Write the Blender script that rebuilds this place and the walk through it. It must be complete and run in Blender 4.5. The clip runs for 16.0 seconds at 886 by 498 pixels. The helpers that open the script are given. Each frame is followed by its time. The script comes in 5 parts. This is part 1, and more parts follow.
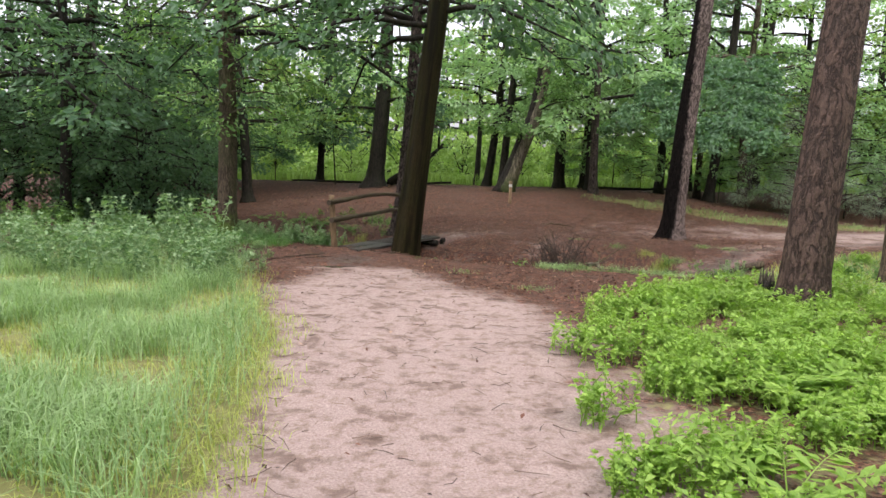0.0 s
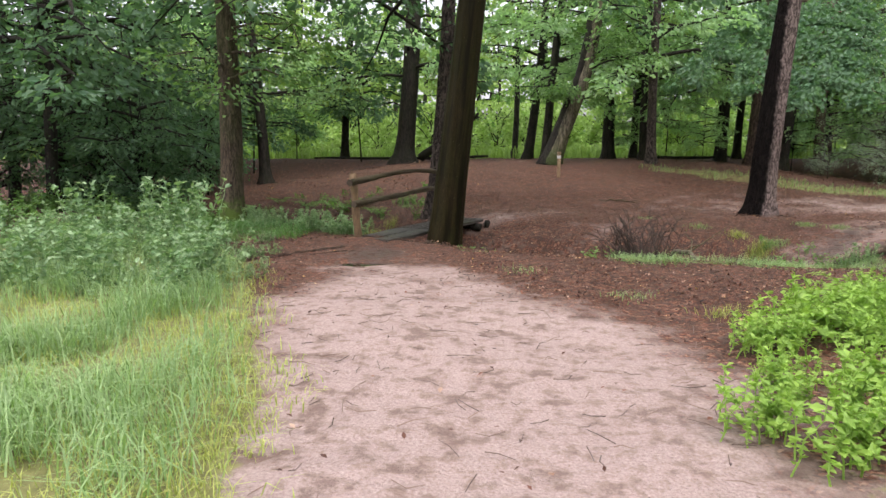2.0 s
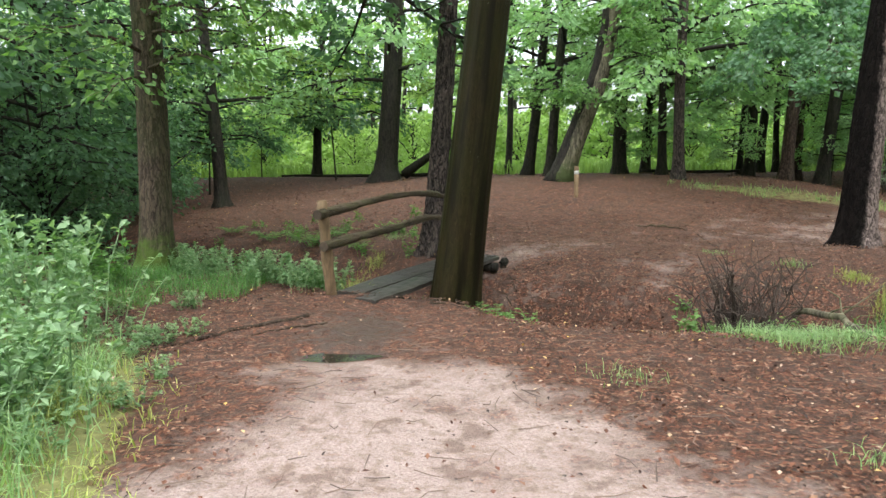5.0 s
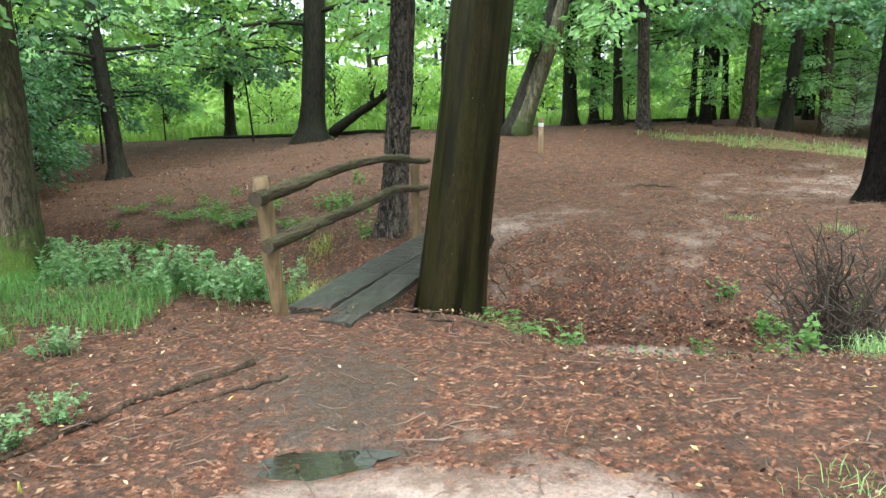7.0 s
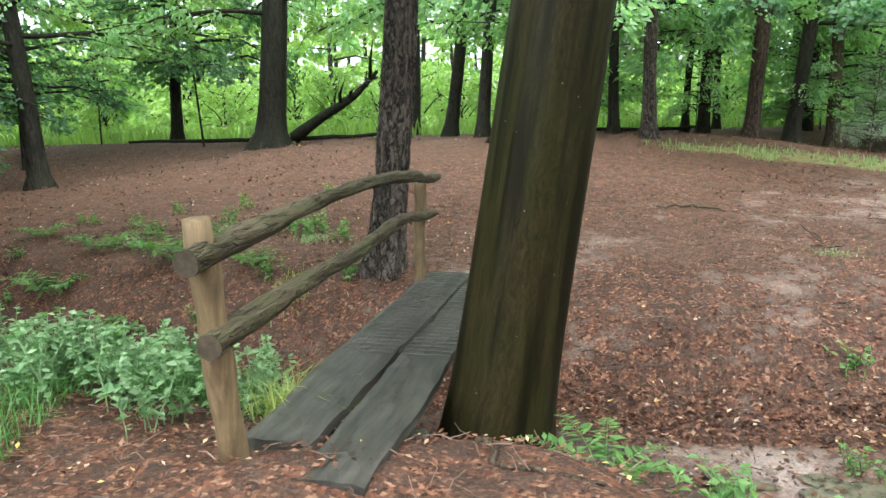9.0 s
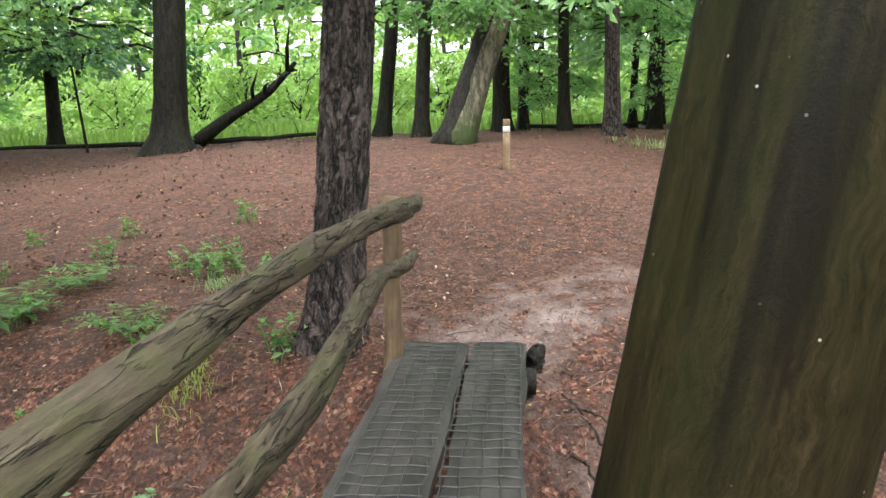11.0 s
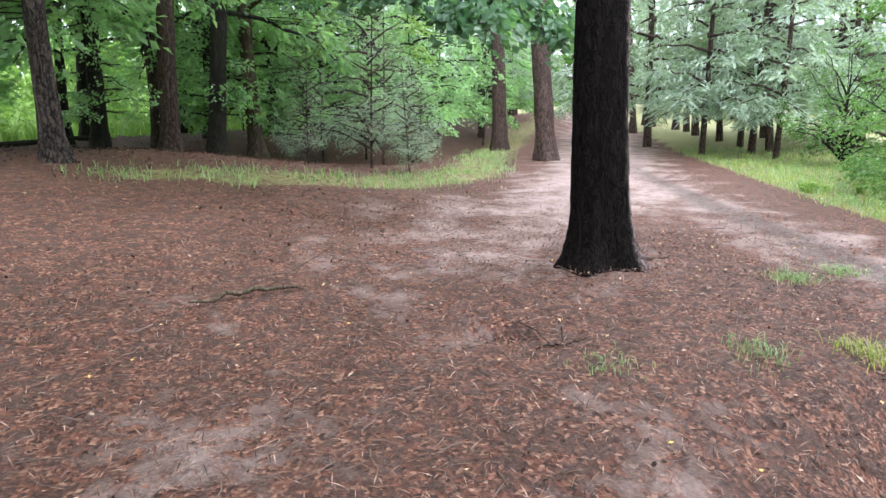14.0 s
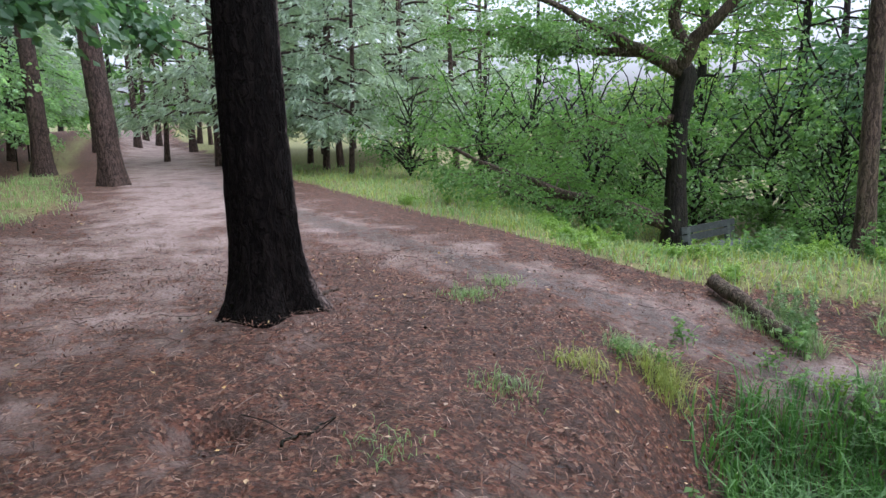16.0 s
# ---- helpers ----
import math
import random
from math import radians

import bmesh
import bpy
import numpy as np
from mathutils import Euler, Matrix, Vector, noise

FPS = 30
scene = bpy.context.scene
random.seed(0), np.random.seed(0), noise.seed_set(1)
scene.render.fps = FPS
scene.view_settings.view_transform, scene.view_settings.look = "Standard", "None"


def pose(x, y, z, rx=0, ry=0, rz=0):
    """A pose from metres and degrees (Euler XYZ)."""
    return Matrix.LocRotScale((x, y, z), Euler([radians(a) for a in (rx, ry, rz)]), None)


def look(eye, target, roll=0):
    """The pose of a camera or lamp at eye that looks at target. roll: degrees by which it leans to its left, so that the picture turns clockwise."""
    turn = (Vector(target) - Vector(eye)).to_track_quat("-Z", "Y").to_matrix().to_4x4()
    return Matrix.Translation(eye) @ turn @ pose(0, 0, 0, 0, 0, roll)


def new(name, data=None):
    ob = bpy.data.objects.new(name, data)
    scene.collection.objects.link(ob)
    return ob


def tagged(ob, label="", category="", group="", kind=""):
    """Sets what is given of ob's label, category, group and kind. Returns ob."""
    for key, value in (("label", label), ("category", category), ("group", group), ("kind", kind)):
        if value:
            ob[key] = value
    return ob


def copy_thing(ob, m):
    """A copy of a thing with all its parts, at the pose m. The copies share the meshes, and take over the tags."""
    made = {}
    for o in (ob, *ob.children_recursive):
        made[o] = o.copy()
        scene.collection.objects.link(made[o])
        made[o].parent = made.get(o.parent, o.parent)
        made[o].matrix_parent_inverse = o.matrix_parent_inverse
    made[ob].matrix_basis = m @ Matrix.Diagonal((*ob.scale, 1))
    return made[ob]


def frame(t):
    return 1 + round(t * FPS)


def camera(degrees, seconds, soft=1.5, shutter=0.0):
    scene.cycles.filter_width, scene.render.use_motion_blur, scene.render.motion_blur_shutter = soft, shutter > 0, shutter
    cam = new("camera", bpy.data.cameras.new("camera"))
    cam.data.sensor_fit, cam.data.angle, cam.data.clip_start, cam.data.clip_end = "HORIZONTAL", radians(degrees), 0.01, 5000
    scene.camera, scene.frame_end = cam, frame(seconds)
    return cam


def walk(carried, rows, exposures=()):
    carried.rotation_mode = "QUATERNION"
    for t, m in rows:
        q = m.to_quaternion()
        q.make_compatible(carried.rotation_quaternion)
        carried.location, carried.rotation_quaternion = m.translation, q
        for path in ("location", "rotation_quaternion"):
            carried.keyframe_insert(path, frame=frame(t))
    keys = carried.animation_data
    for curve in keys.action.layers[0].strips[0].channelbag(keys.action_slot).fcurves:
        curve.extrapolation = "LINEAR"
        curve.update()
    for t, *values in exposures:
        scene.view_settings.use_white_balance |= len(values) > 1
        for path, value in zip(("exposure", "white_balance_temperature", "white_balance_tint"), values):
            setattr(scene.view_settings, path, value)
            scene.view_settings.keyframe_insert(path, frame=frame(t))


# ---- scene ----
cam = camera(65.0, 16.0)
PATH = [
    (0, (-0.016, -0.044, 1.557), (-0.013, 1.943, 1.329), 1.5),
    (0.5, (-0.072, 0.595, 1.513), (-0.108, 2.583, 1.298), 2.3),
    (1, (-0.145, 1.257, 1.502), (-0.217, 3.244, 1.285), 0.4),
    (1.5, (-0.193, 1.878, 1.47), (-0.345, 3.847, 1.153), -0.8),
    (2, (-0.299, 2.465, 1.454), (-0.382, 4.441, 1.156), -0.1),
    (2.5, (-0.332, 3.019, 1.461), (-0.402, 4.998, 1.181), -0.2),
    (3, (-0.448, 3.622, 1.435), (-0.51, 5.6, 1.146), -0.5),
    (3.5, (-0.501, 4.235, 1.447), (-0.55, 6.213, 1.159), -2.7),
    (4, (-0.592, 4.796, 1.423), (-0.637, 6.78, 1.174), -1.0),
    (4.2, (-0.628, 5.058, 1.409), (-0.663, 7.045, 1.18), -0.8),
    (6.3, (-1.285, 7.429, 1.42), (-1.186, 9.403, 1.111), -0.5),
    (6.5, (-1.346, 7.693, 1.405), (-1.176, 9.661, 1.092), -0.6),
    (7, (-1.425, 8.266, 1.388), (-1.212, 10.218, 1.006), -2.1),
    (7.5, (-1.505, 8.834, 1.379), (-1.285, 10.785, 1.001), -0.7),
    (8, (-1.604, 9.352, 1.402), (-1.34, 11.293, 1.001), -1.5),
    (8.5, (-1.624, 9.89, 1.386), (-1.279, 11.826, 1.023), -1.2),
    (8.7, (-1.671, 10.109, 1.373), (-1.343, 12.047, 1.006), -1.0),
    (10.8, (-1.653, 12.457, 1.264), (-1.103, 14.346, 0.901), -3.8),
    (11, (-1.642, 12.663, 1.303), (-1.08, 14.545, 0.929), -1.9),
    (11.5, (-1.558, 13.113, 1.357), (-0.659, 14.863, 0.997), -2.6),
    (12, (-1.392, 13.563, 1.367), (-0.347, 15.218, 0.953), -3.6),
    (12.5, (-1.245, 14.015, 1.411), (0.084, 15.438, 0.956), -0.7),
    (13, (-1.01, 14.394, 1.416), (0.463, 15.681, 0.998), -3.1),
    (13.5, (-0.818, 14.826, 1.443), (0.711, 16.039, 1.008), -3.0),
    (14, (-0.629, 15.226, 1.476), (1.093, 16.161, 1.073), -1.3),
    (14.5, (-0.353, 15.637, 1.493), (1.358, 16.658, 1.32), -4.1),
    (15, (-0.194, 15.972, 1.498), (1.689, 16.59, 1.233), -2.1),
    (15.5, (0.025, 16.181, 1.469), (1.985, 16.459, 1.185), -3.5),
    (16, (0.217, 16.317, 1.465), (2.164, 16.054, 1.087), -0.9),
]
EXPOSURES = [(0.0, 1.42, 6450, 18), (2.5, 1.55, 6400, 19), (4.2, 1.7, 6350, 14), (6.5, 2.22, 6000, -3), (8.5, 2.42, 6000, -1), (11.0, 2.5, 6050, 12), (12.0, 2.68, 5850, 15),
             (13.0, 2.32, 5800, 12), (13.5, 2.4, 5750, 12), (14.5, 1.85, 5700, 18), (15.3, 1.55, 5650, 18), (16.0, 1.35, 5600, 18)]
walk(cam, [(t, look(eye, target, roll)) for t, eye, target, roll in PATH], EXPOSURES)

# ---- daylight: overcast sky after rain ----
SUN_ELEVATION, SUN_ROTATION = radians(52), radians(235)
world = bpy.data.worlds.new("overcast_sky")
scene.world = world
world.use_nodes = True
wn, wl = world.node_tree.nodes, world.node_tree.links
wn.clear()
sky = wn.new("ShaderNodeTexSky")
sky.sky_type = "NISHITA"
sky.sun_disc = False
sky.sun_elevation, sky.sun_rotation = SUN_ELEVATION, SUN_ROTATION
sky.dust_density, sky.air_density, sky.ozone_density = 4.0, 1.0, 1.0
cloud = wn.new("ShaderNodeHueSaturation")
cloud.inputs["Saturation"].default_value = 0.25
wback = wn.new("ShaderNodeBackground")
wback.inputs["Strength"].default_value = 0.15
wout = wn.new("ShaderNodeOutputWorld")
wl.new(sky.outputs["Color"], cloud.inputs["Color"])
wl.new(cloud.outputs["Color"], wback.inputs["Color"])
wl.new(wback.outputs["Background"], wout.inputs["Surface"])
sun = new("sun", bpy.data.lights.new("sun", "SUN"))
sun.data.energy, sun.data.angle, sun.data.color = 1.5, radians(40), (1.0, 0.96, 0.9)
sun.matrix_world = pose(0, 0, 40, 38, 0, 55)


# ---- materials ----
class Mat:
    """A node material in the making: p is its Principled shader."""

    def __init__(self, name):
        self.mat = bpy.data.materials.new(name)
        self.mat.use_nodes = True
        self.nodes, self.links = self.mat.node_tree.nodes, self.mat.node_tree.links
        self.p = self.nodes["Principled BSDF"]
        self.p.inputs["Specular IOR Level"].default_value = 0.3
        self.coord = self.nodes.new("ShaderNodeTexCoord").outputs["Object"]

    def node(self, kind, **values):
        n = self.nodes.new(kind)
        for key, value in values.items():
            n.inputs[key].default_value = value
        return n

    def link(self, a, b):
        self.links.new(a, b)

    def mapped(self, scale):
        m = self.node("ShaderNodeMapping", Scale=scale)
        self.link(self.coord, m.inputs["Vector"])
        return m.outputs["Vector"]

    def noise(self, scale, detail=4.0, rough=0.6, vector=None):
        n = self.node("ShaderNodeTexNoise", Scale=scale, Detail=detail, Roughness=rough)
        self.link(vector or self.coord, n.inputs["Vector"])
        return n.outputs["Fac"]

    def voronoi(self, scale, vector=None, feature="F1", out="Distance"):
        n = self.node("ShaderNodeTexVoronoi", Scale=scale)
        n.feature = feature
        self.link(vector or self.coord, n.inputs["Vector"])
        return n.outputs[out]

    def ramp(self, fac, *stops):
        n = self.nodes.new("ShaderNodeValToRGB")
        e = n.color_ramp.elements
        while len(e) < len(stops):
            e.new(0.5)
        for el, (at, colour) in zip(e, stops):
            el.position = at
            el.color = (*colour, 1) if len(colour) == 3 else colour
        self.link(fac, n.inputs["Fac"])
        return n.outputs["Color"]

    def math(self, op, a, b=0.5):
        n = self.nodes.new("ShaderNodeMath")
        n.operation = op
        for value, socket in ((a, n.inputs[0]), (b, n.inputs[1])):
            if isinstance(value, (int, float)):
                socket.default_value = value
            else:
                self.link(value, socket)
        return n.outputs[0]

    def bump(self, fac, strength, distance):
        n = self.node("ShaderNodeBump", Strength=strength, Distance=distance)
        self.link(fac, n.inputs["Height"])
        if self.p.inputs["Normal"].links:
            self.link(self.p.inputs["Normal"].links[0].from_socket, n.inputs["Normal"])
        self.link(n.outputs["Normal"], self.p.inputs["Normal"])

    def done(self, colour, rough=0.8):
        if isinstance(colour, tuple):
            self.p.inputs["Base Color"].default_value = (*colour, 1)
        else:
            self.link(colour, self.p.inputs["Base Color"])
        if isinstance(rough, (int, float)):
            self.p.inputs["Roughness"].default_value = rough
        else:
            self.link(rough, self.p.inputs["Roughness"])
        return self.mat


def colour_mix(m, fac, a, b, how="MIX"):
    """Mix of two colours (tuples or sockets) by a factor."""
    n = m.nodes.new("ShaderNodeMixRGB")
    n.blend_type = how
    for value, socket in ((fac, n.inputs[0]), (a, n.inputs[1]), (b, n.inputs[2])):
        if isinstance(value, (int, float)):
            socket.default_value = value
        elif isinstance(value, tuple):
            socket.default_value = (*value, 1)
        else:
            m.link(value, socket)
    return n.outputs[0]


def ground_material():
    m = Mat("forest_ground")
    at = m.nodes.new("ShaderNodeVertexColor")
    at.layer_name = "cover"
    split = m.nodes.new("ShaderNodeSeparateColor")
    m.link(at.outputs["Color"], split.inputs["Color"])
    sand_f, grass_f, wet_f = split.outputs["Red"], split.outputs["Green"], split.outputs["Blue"]
    fine, mid, coarse = m.noise(60, 5), m.noise(9, 5), m.noise(1.3, 4)
    chips = m.voronoi(48, out="Color")
    chip_v = m.nodes.new("ShaderNodeSeparateColor")
    m.link(chips, chip_v.inputs["Color"])
    litter = m.ramp(chip_v.outputs["Red"], (0.0, (0.016, 0.008, 0.005)), (0.45, (0.08, 0.03, 0.016)), (0.8, (0.14, 0.057, 0.032)), (1.0, (0.24, 0.145, 0.095)))
    soil = m.ramp(fine, (0.3, (0.014, 0.008, 0.0055)), (0.72, (0.088, 0.047, 0.032)))
    litter = colour_mix(m, m.ramp(mid, (0.42, (0, 0, 0)), (0.6, (1, 1, 1))), litter, soil)
    sand = m.ramp(fine, (0.25, (0.17, 0.122, 0.1)), (0.6, (0.3, 0.235, 0.212)), (0.9, (0.4, 0.33, 0.3)))
    sand = colour_mix(m, m.ramp(mid, (0.5, (0, 0, 0)), (0.68, (0.75, 0.75, 0.75))), sand, (0.13, 0.085, 0.06))
    clod = m.ramp(m.math("ADD", m.noise(3.2, 5, 0.7), m.math("MULTIPLY", m.math("SUBTRACT", fine, 0.5), 0.25)), (0.54, (0, 0, 0)), (0.62, (0.8, 0.8, 0.8)))
    sand = colour_mix(m, clod, sand, (0.12, 0.08, 0.062))
    moss = m.ramp(mid, (0.3, (0.1, 0.1, 0.035)), (0.7, (0.2, 0.2, 0.07)))
    edge_s = m.math("ADD", sand_f, m.math("MULTIPLY", m.math("SUBTRACT", coarse, 0.5), 1.5))
    edge_s = m.math("ADD", edge_s, m.math("MULTIPLY", m.math("SUBTRACT", mid, 0.5), 0.9))
    s_mask = m.ramp(edge_s, (0.3, (0, 0, 0)), (0.72, (1, 1, 1)))
    edge_g = m.math("ADD", grass_f, m.math("MULTIPLY", m.math("SUBTRACT", mid, 0.5), 0.9))
    g_mask = m.ramp(edge_g, (0.4, (0, 0, 0)), (0.6, (1, 1, 1)))
    col = colour_mix(m, s_mask, litter, sand)
    col = colour_mix(m, g_mask, col, moss)
    wet_e = m.ramp(m.math("ADD", wet_f, m.math("MULTIPLY", m.math("SUBTRACT", mid, 0.5), 0.7)), (0.4, (0, 0, 0)), (0.65, (1, 1, 1)))
    col = colour_mix(m, wet_e, col, m.ramp(fine, (0.3, (0.026, 0.017, 0.013)), (0.7, (0.078, 0.054, 0.043))))
    m.bump(m.noise(38, 6, 0.7), 0.6, 0.03)
    m.bump(m.voronoi(48), 0.35, 0.012)
    m.bump(mid, 0.5, 0.06)
    rough = m.ramp(wet_e, (0.0, (0.8, 0.8, 0.8)), (1.0, (0.46, 0.46, 0.46)))
    return m.done(col, rough)


def bark_material(name, dark, light, moss, scale, stretch, depth, rough=0.75, moss_amount=0.5, fissure=1.0, gloss=0.2, pale_side=None, foot_moss=None, stripes=False):
    """Bark: fissured lengthwise, with moss or algae in patches."""
    m = Mat(name)
    m.p.inputs["Specular IOR Level"].default_value = gloss
    warp = m.node("ShaderNodeTexNoise", Scale=9.0, Detail=4.0)
    m.link(m.coord, warp.inputs["Vector"])
    shift = m.nodes.new("ShaderNodeVectorMath")
    shift.operation = "MULTIPLY_ADD"
    shift.inputs[1].default_value = (0.09, 0.09, 0.16)
    m.link(warp.outputs["Color"], shift.inputs[0])
    m.link(m.coord, shift.inputs[2])
    mp = m.node("ShaderNodeMapping", Scale=(1, 1, stretch))
    m.link(shift.outputs[0], mp.inputs["Vector"])
    long = mp.outputs["Vector"]
    ridge = m.math("ABSOLUTE", m.math("SUBTRACT", m.noise(scale * 0.8, 3, 0.55, long), 0.5))
    crack = m.math("MULTIPLY", m.math("MINIMUM", m.math("MULTIPLY", ridge, 3.2), 0.4), m.math("ADD", m.math("MULTIPLY", m.voronoi(scale, long, "DISTANCE_TO_EDGE"), 2.0), 0.45))
    grain = m.noise(scale * 3, 6, 0.7, long)
    fine = m.noise(90, 4, 0.7)
    col = m.ramp(grain, (0.28, dark), (0.55, tuple((a + b) / 2 for a, b in zip(dark, light))), (0.75, light))
    deep = m.math("MULTIPLY", m.ramp(crack, (0.0, (1, 1, 1)), (0.22, (0, 0, 0))), fissure)
    col = colour_mix(m, deep, col, tuple(c * 0.4 for c in dark))
    patch = m.ramp(m.noise(2.3, 6, 0.7, m.mapped((1, 1, 0.45))), (0.5 - 0.2 * moss_amount, (0, 0, 0)), (0.78 - 0.2 * moss_amount, (1, 1, 1)))
    col = colour_mix(m, m.math("MULTIPLY", patch, moss_amount), col, moss)
    m.bump(m.ramp(crack, (0.0, (0, 0, 0)), (0.3, (1, 1, 1))), 0.8 * fissure, depth)
    m.bump(grain, 0.6, depth * 0.6)
    m.bump(fine, 0.4, 0.004)
    streak = m.ramp(m.noise(16, 5, 0.7, m.mapped((1, 1, 0.05))), (0.52, (0, 0, 0)), (0.75, (1, 1, 1)))
    col = colour_mix(m, m.math("MULTIPLY", streak, 0.45), col, light)
    if stripes:
        # rain runs, and specks of pale lichen
        run = m.ramp(m.noise(7, 4, 0.6, m.mapped((1, 1, 0.06))), (0.5, (0, 0, 0)), (0.6, (0.85, 0.85, 0.85)))
        col = colour_mix(m, run, col, dark)
        speck = m.ramp(m.voronoi(26), (0.05, (1, 1, 1)), (0.09, (0, 0, 0)))
        rare = m.ramp(m.noise(6, 3), (0.56, (0, 0, 0)), (0.62, (1, 1, 1)))
        col = colour_mix(m, m.math("MULTIPLY", speck, rare), col, (0.28, 0.28, 0.22))
    axes = m.nodes.new("ShaderNodeSeparateXYZ")
    m.link(m.coord, axes.inputs[0])
    if pale_side:
        # the side towards +x and -y is paler, with an uneven edge
        side_pos = m.math("SUBTRACT", m.math("MULTIPLY", axes.outputs["X"], 0.8), m.math("MULTIPLY", axes.outputs["Y"], 0.6))
        side_pos = m.math("ADD", side_pos, m.math("MULTIPLY", m.math("SUBTRACT", m.noise(7, 5, 0.7), 0.5), 0.16))
        pale = colour_mix(m, deep, m.ramp(grain, (0.28, pale_side[0]), (0.7, pale_side[1])), tuple(c * 0.4 for c in pale_side[0]))
        col = colour_mix(m, m.ramp(side_pos, (0.1, (0, 0, 0)), (0.16, (1, 1, 1))), col, pale)
    if foot_moss:
        low = m.math("ADD", m.math("MULTIPLY", axes.outputs["Z"], -1.1), m.math("MULTIPLY", m.noise(5, 5, 0.7), 1.3))
        col = colour_mix(m, m.ramp(low, (0.1, (0, 0, 0)), (0.4, (0.9, 0.9, 0.9))), col, foot_moss)
    return m.done(col, rough)


def leaf_material(name, dark, light, glow=0.35, rough=0.45):
    """Leaves: each its own green, with light coming through."""
    m = Mat(name)
    geo = m.nodes.new("ShaderNodeNewGeometry")
    col = m.ramp(geo.outputs["Random Per Island"], (0.0, dark), (0.7, tuple((a + b) / 2 for a, b in zip(dark, light))), (1.0, light))
    col = colour_mix(m, 0.35, col, m.ramp(m.noise(0.6, 3), (0.3, dark), (0.7, light)))
    m.done(col, rough)
    thin = m.nodes.new("ShaderNodeBsdfTranslucent")
    bright = colour_mix(m, 1.0, col, (1.3, 1.5, 0.7), "MULTIPLY")
    m.link(bright, thin.inputs["Color"])
    both = m.nodes.new("ShaderNodeMixShader")
    both.inputs[0].default_value = glow
    out = m.nodes["Material Output"]
    m.link(m.p.outputs[0], both.inputs[1])
    m.link(thin.outputs[0], both.inputs[2])
    m.link(both.outputs[0], out.inputs["Surface"])
    return m.mat


def plain_material(name, dark, light, scale=20, rough=0.7, depth=0.01, stretch=1.0):
    m = Mat(name)
    v = m.mapped((1, 1, 1) if stretch == 1.0 else (1, 1, stretch))
    n = m.noise(scale, 6, 0.65, v)
    col = m.ramp(n, (0.3, dark), (0.7, light))
    col = colour_mix(m, m.ramp(m.noise(scale * 0.15, 4), (0.4, (0, 0, 0)), (0.75, (0.6, 0.6, 0.6))), col, tuple(c * 0.55 for c in dark))
    m.bump(n, 0.6, depth)
    return m.done(col, rough)


def rail_material():
    """Old debarked poles: grain and cracks along the rail, moss in patches."""
    m = Mat("weathered_rail_wood")
    along = m.node("ShaderNodeMapping", Rotation=(0, 0, radians(-22.9)), Scale=(1, 9, 1))
    along.vector_type = "TEXTURE"
    m.link(m.coord, along.inputs["Vector"])
    v = along.outputs["Vector"]
    grain, broad = m.noise(85, 6, 0.7, v), m.noise(5, 5, 0.65)
    col = m.ramp(grain, (0.28, (0.02, 0.015, 0.009)), (0.55, (0.068, 0.052, 0.03)), (0.8, (0.15, 0.12, 0.078)))
    crack = m.ramp(m.math("ABSOLUTE", m.math("SUBTRACT", m.noise(32, 3, 0.5, v), 0.5)), (0.0, (1, 1, 1)), (0.022, (0, 0, 0)))
    col = colour_mix(m, crack, col, (0.014, 0.01, 0.006))
    col = colour_mix(m, m.ramp(broad, (0.48, (0, 0, 0)), (0.66, (0.65, 0.65, 0.65))), col, (0.055, 0.06, 0.018))
    m.bump(crack, 0.9, -0.02)
    m.bump(grain, 0.8, 0.012)
    return m.done(col, 0.72)


def scatter_material(name, *stops, rough=0.6):
    """Loose small pieces, each with a colour of its own."""
    m = Mat(name)
    geo = m.nodes.new("ShaderNodeNewGeometry")
    col = m.ramp(geo.outputs["Random Per Island"], *stops)
    m.bump(m.noise(90, 4), 0.3, 0.005)
    return m.done(col, rough)


GROUND = ground_material()
BEECH_BARK = bark_material("beech_bark", (0.005, 0.004, 0.002), (0.041, 0.03, 0.0125), (0.0125, 0.0165, 0.0035), 22, 0.1, 0.006, 0.5, 0.6, 0.1, 0.1, stripes=True)
OAK_BARK = bark_material("oak_bark", (0.06, 0.042, 0.03), (0.17, 0.125, 0.09), (0.08, 0.1, 0.03), 26, 0.16, 0.015, 0.8, 0.35)
MOSSY_BARK = bark_material("mossy_oak_bark", (0.05, 0.036, 0.026), (0.15, 0.112, 0.08), (0.075, 0.1, 0.028), 26, 0.16, 0.015, 0.8, 0.45, foot_moss=(0.075, 0.12, 0.02))
PINE_BARK = bark_material("pine_bark", (0.009, 0.007, 0.006), (0.21, 0.162, 0.14), (0.06, 0.058, 0.048), 19, 0.3, 0.045, 0.8, 0.25)
BLACK_BARK = bark_material("black_pine_bark", (0.005, 0.004, 0.0035), (0.016, 0.012, 0.0105), (0.012, 0.011, 0.009), 20, 0.3, 0.025, 0.85, 0.25, 1.0, 0.06, pale_side=((0.07, 0.052, 0.046), (0.26, 0.205, 0.185)))
RED_BARK = bark_material("red_pine_bark", (0.036, 0.023, 0.018), (0.125, 0.083, 0.064), (0.075, 0.06, 0.05), 15, 0.35, 0.02, 0.75, 0.25)
DARK_BARK = bark_material("dark_bark", (0.01, 0.008, 0.006), (0.036, 0.029, 0.022), (0.024, 0.03, 0.011), 14, 0.22, 0.012, 0.7, 0.4)
PALE_BARK = bark_material("pale_wood", (0.06, 0.052, 0.036), (0.2, 0.172, 0.125), (0.1, 0.12, 0.04), 12, 0.15, 0.01, 0.8, 0.4)
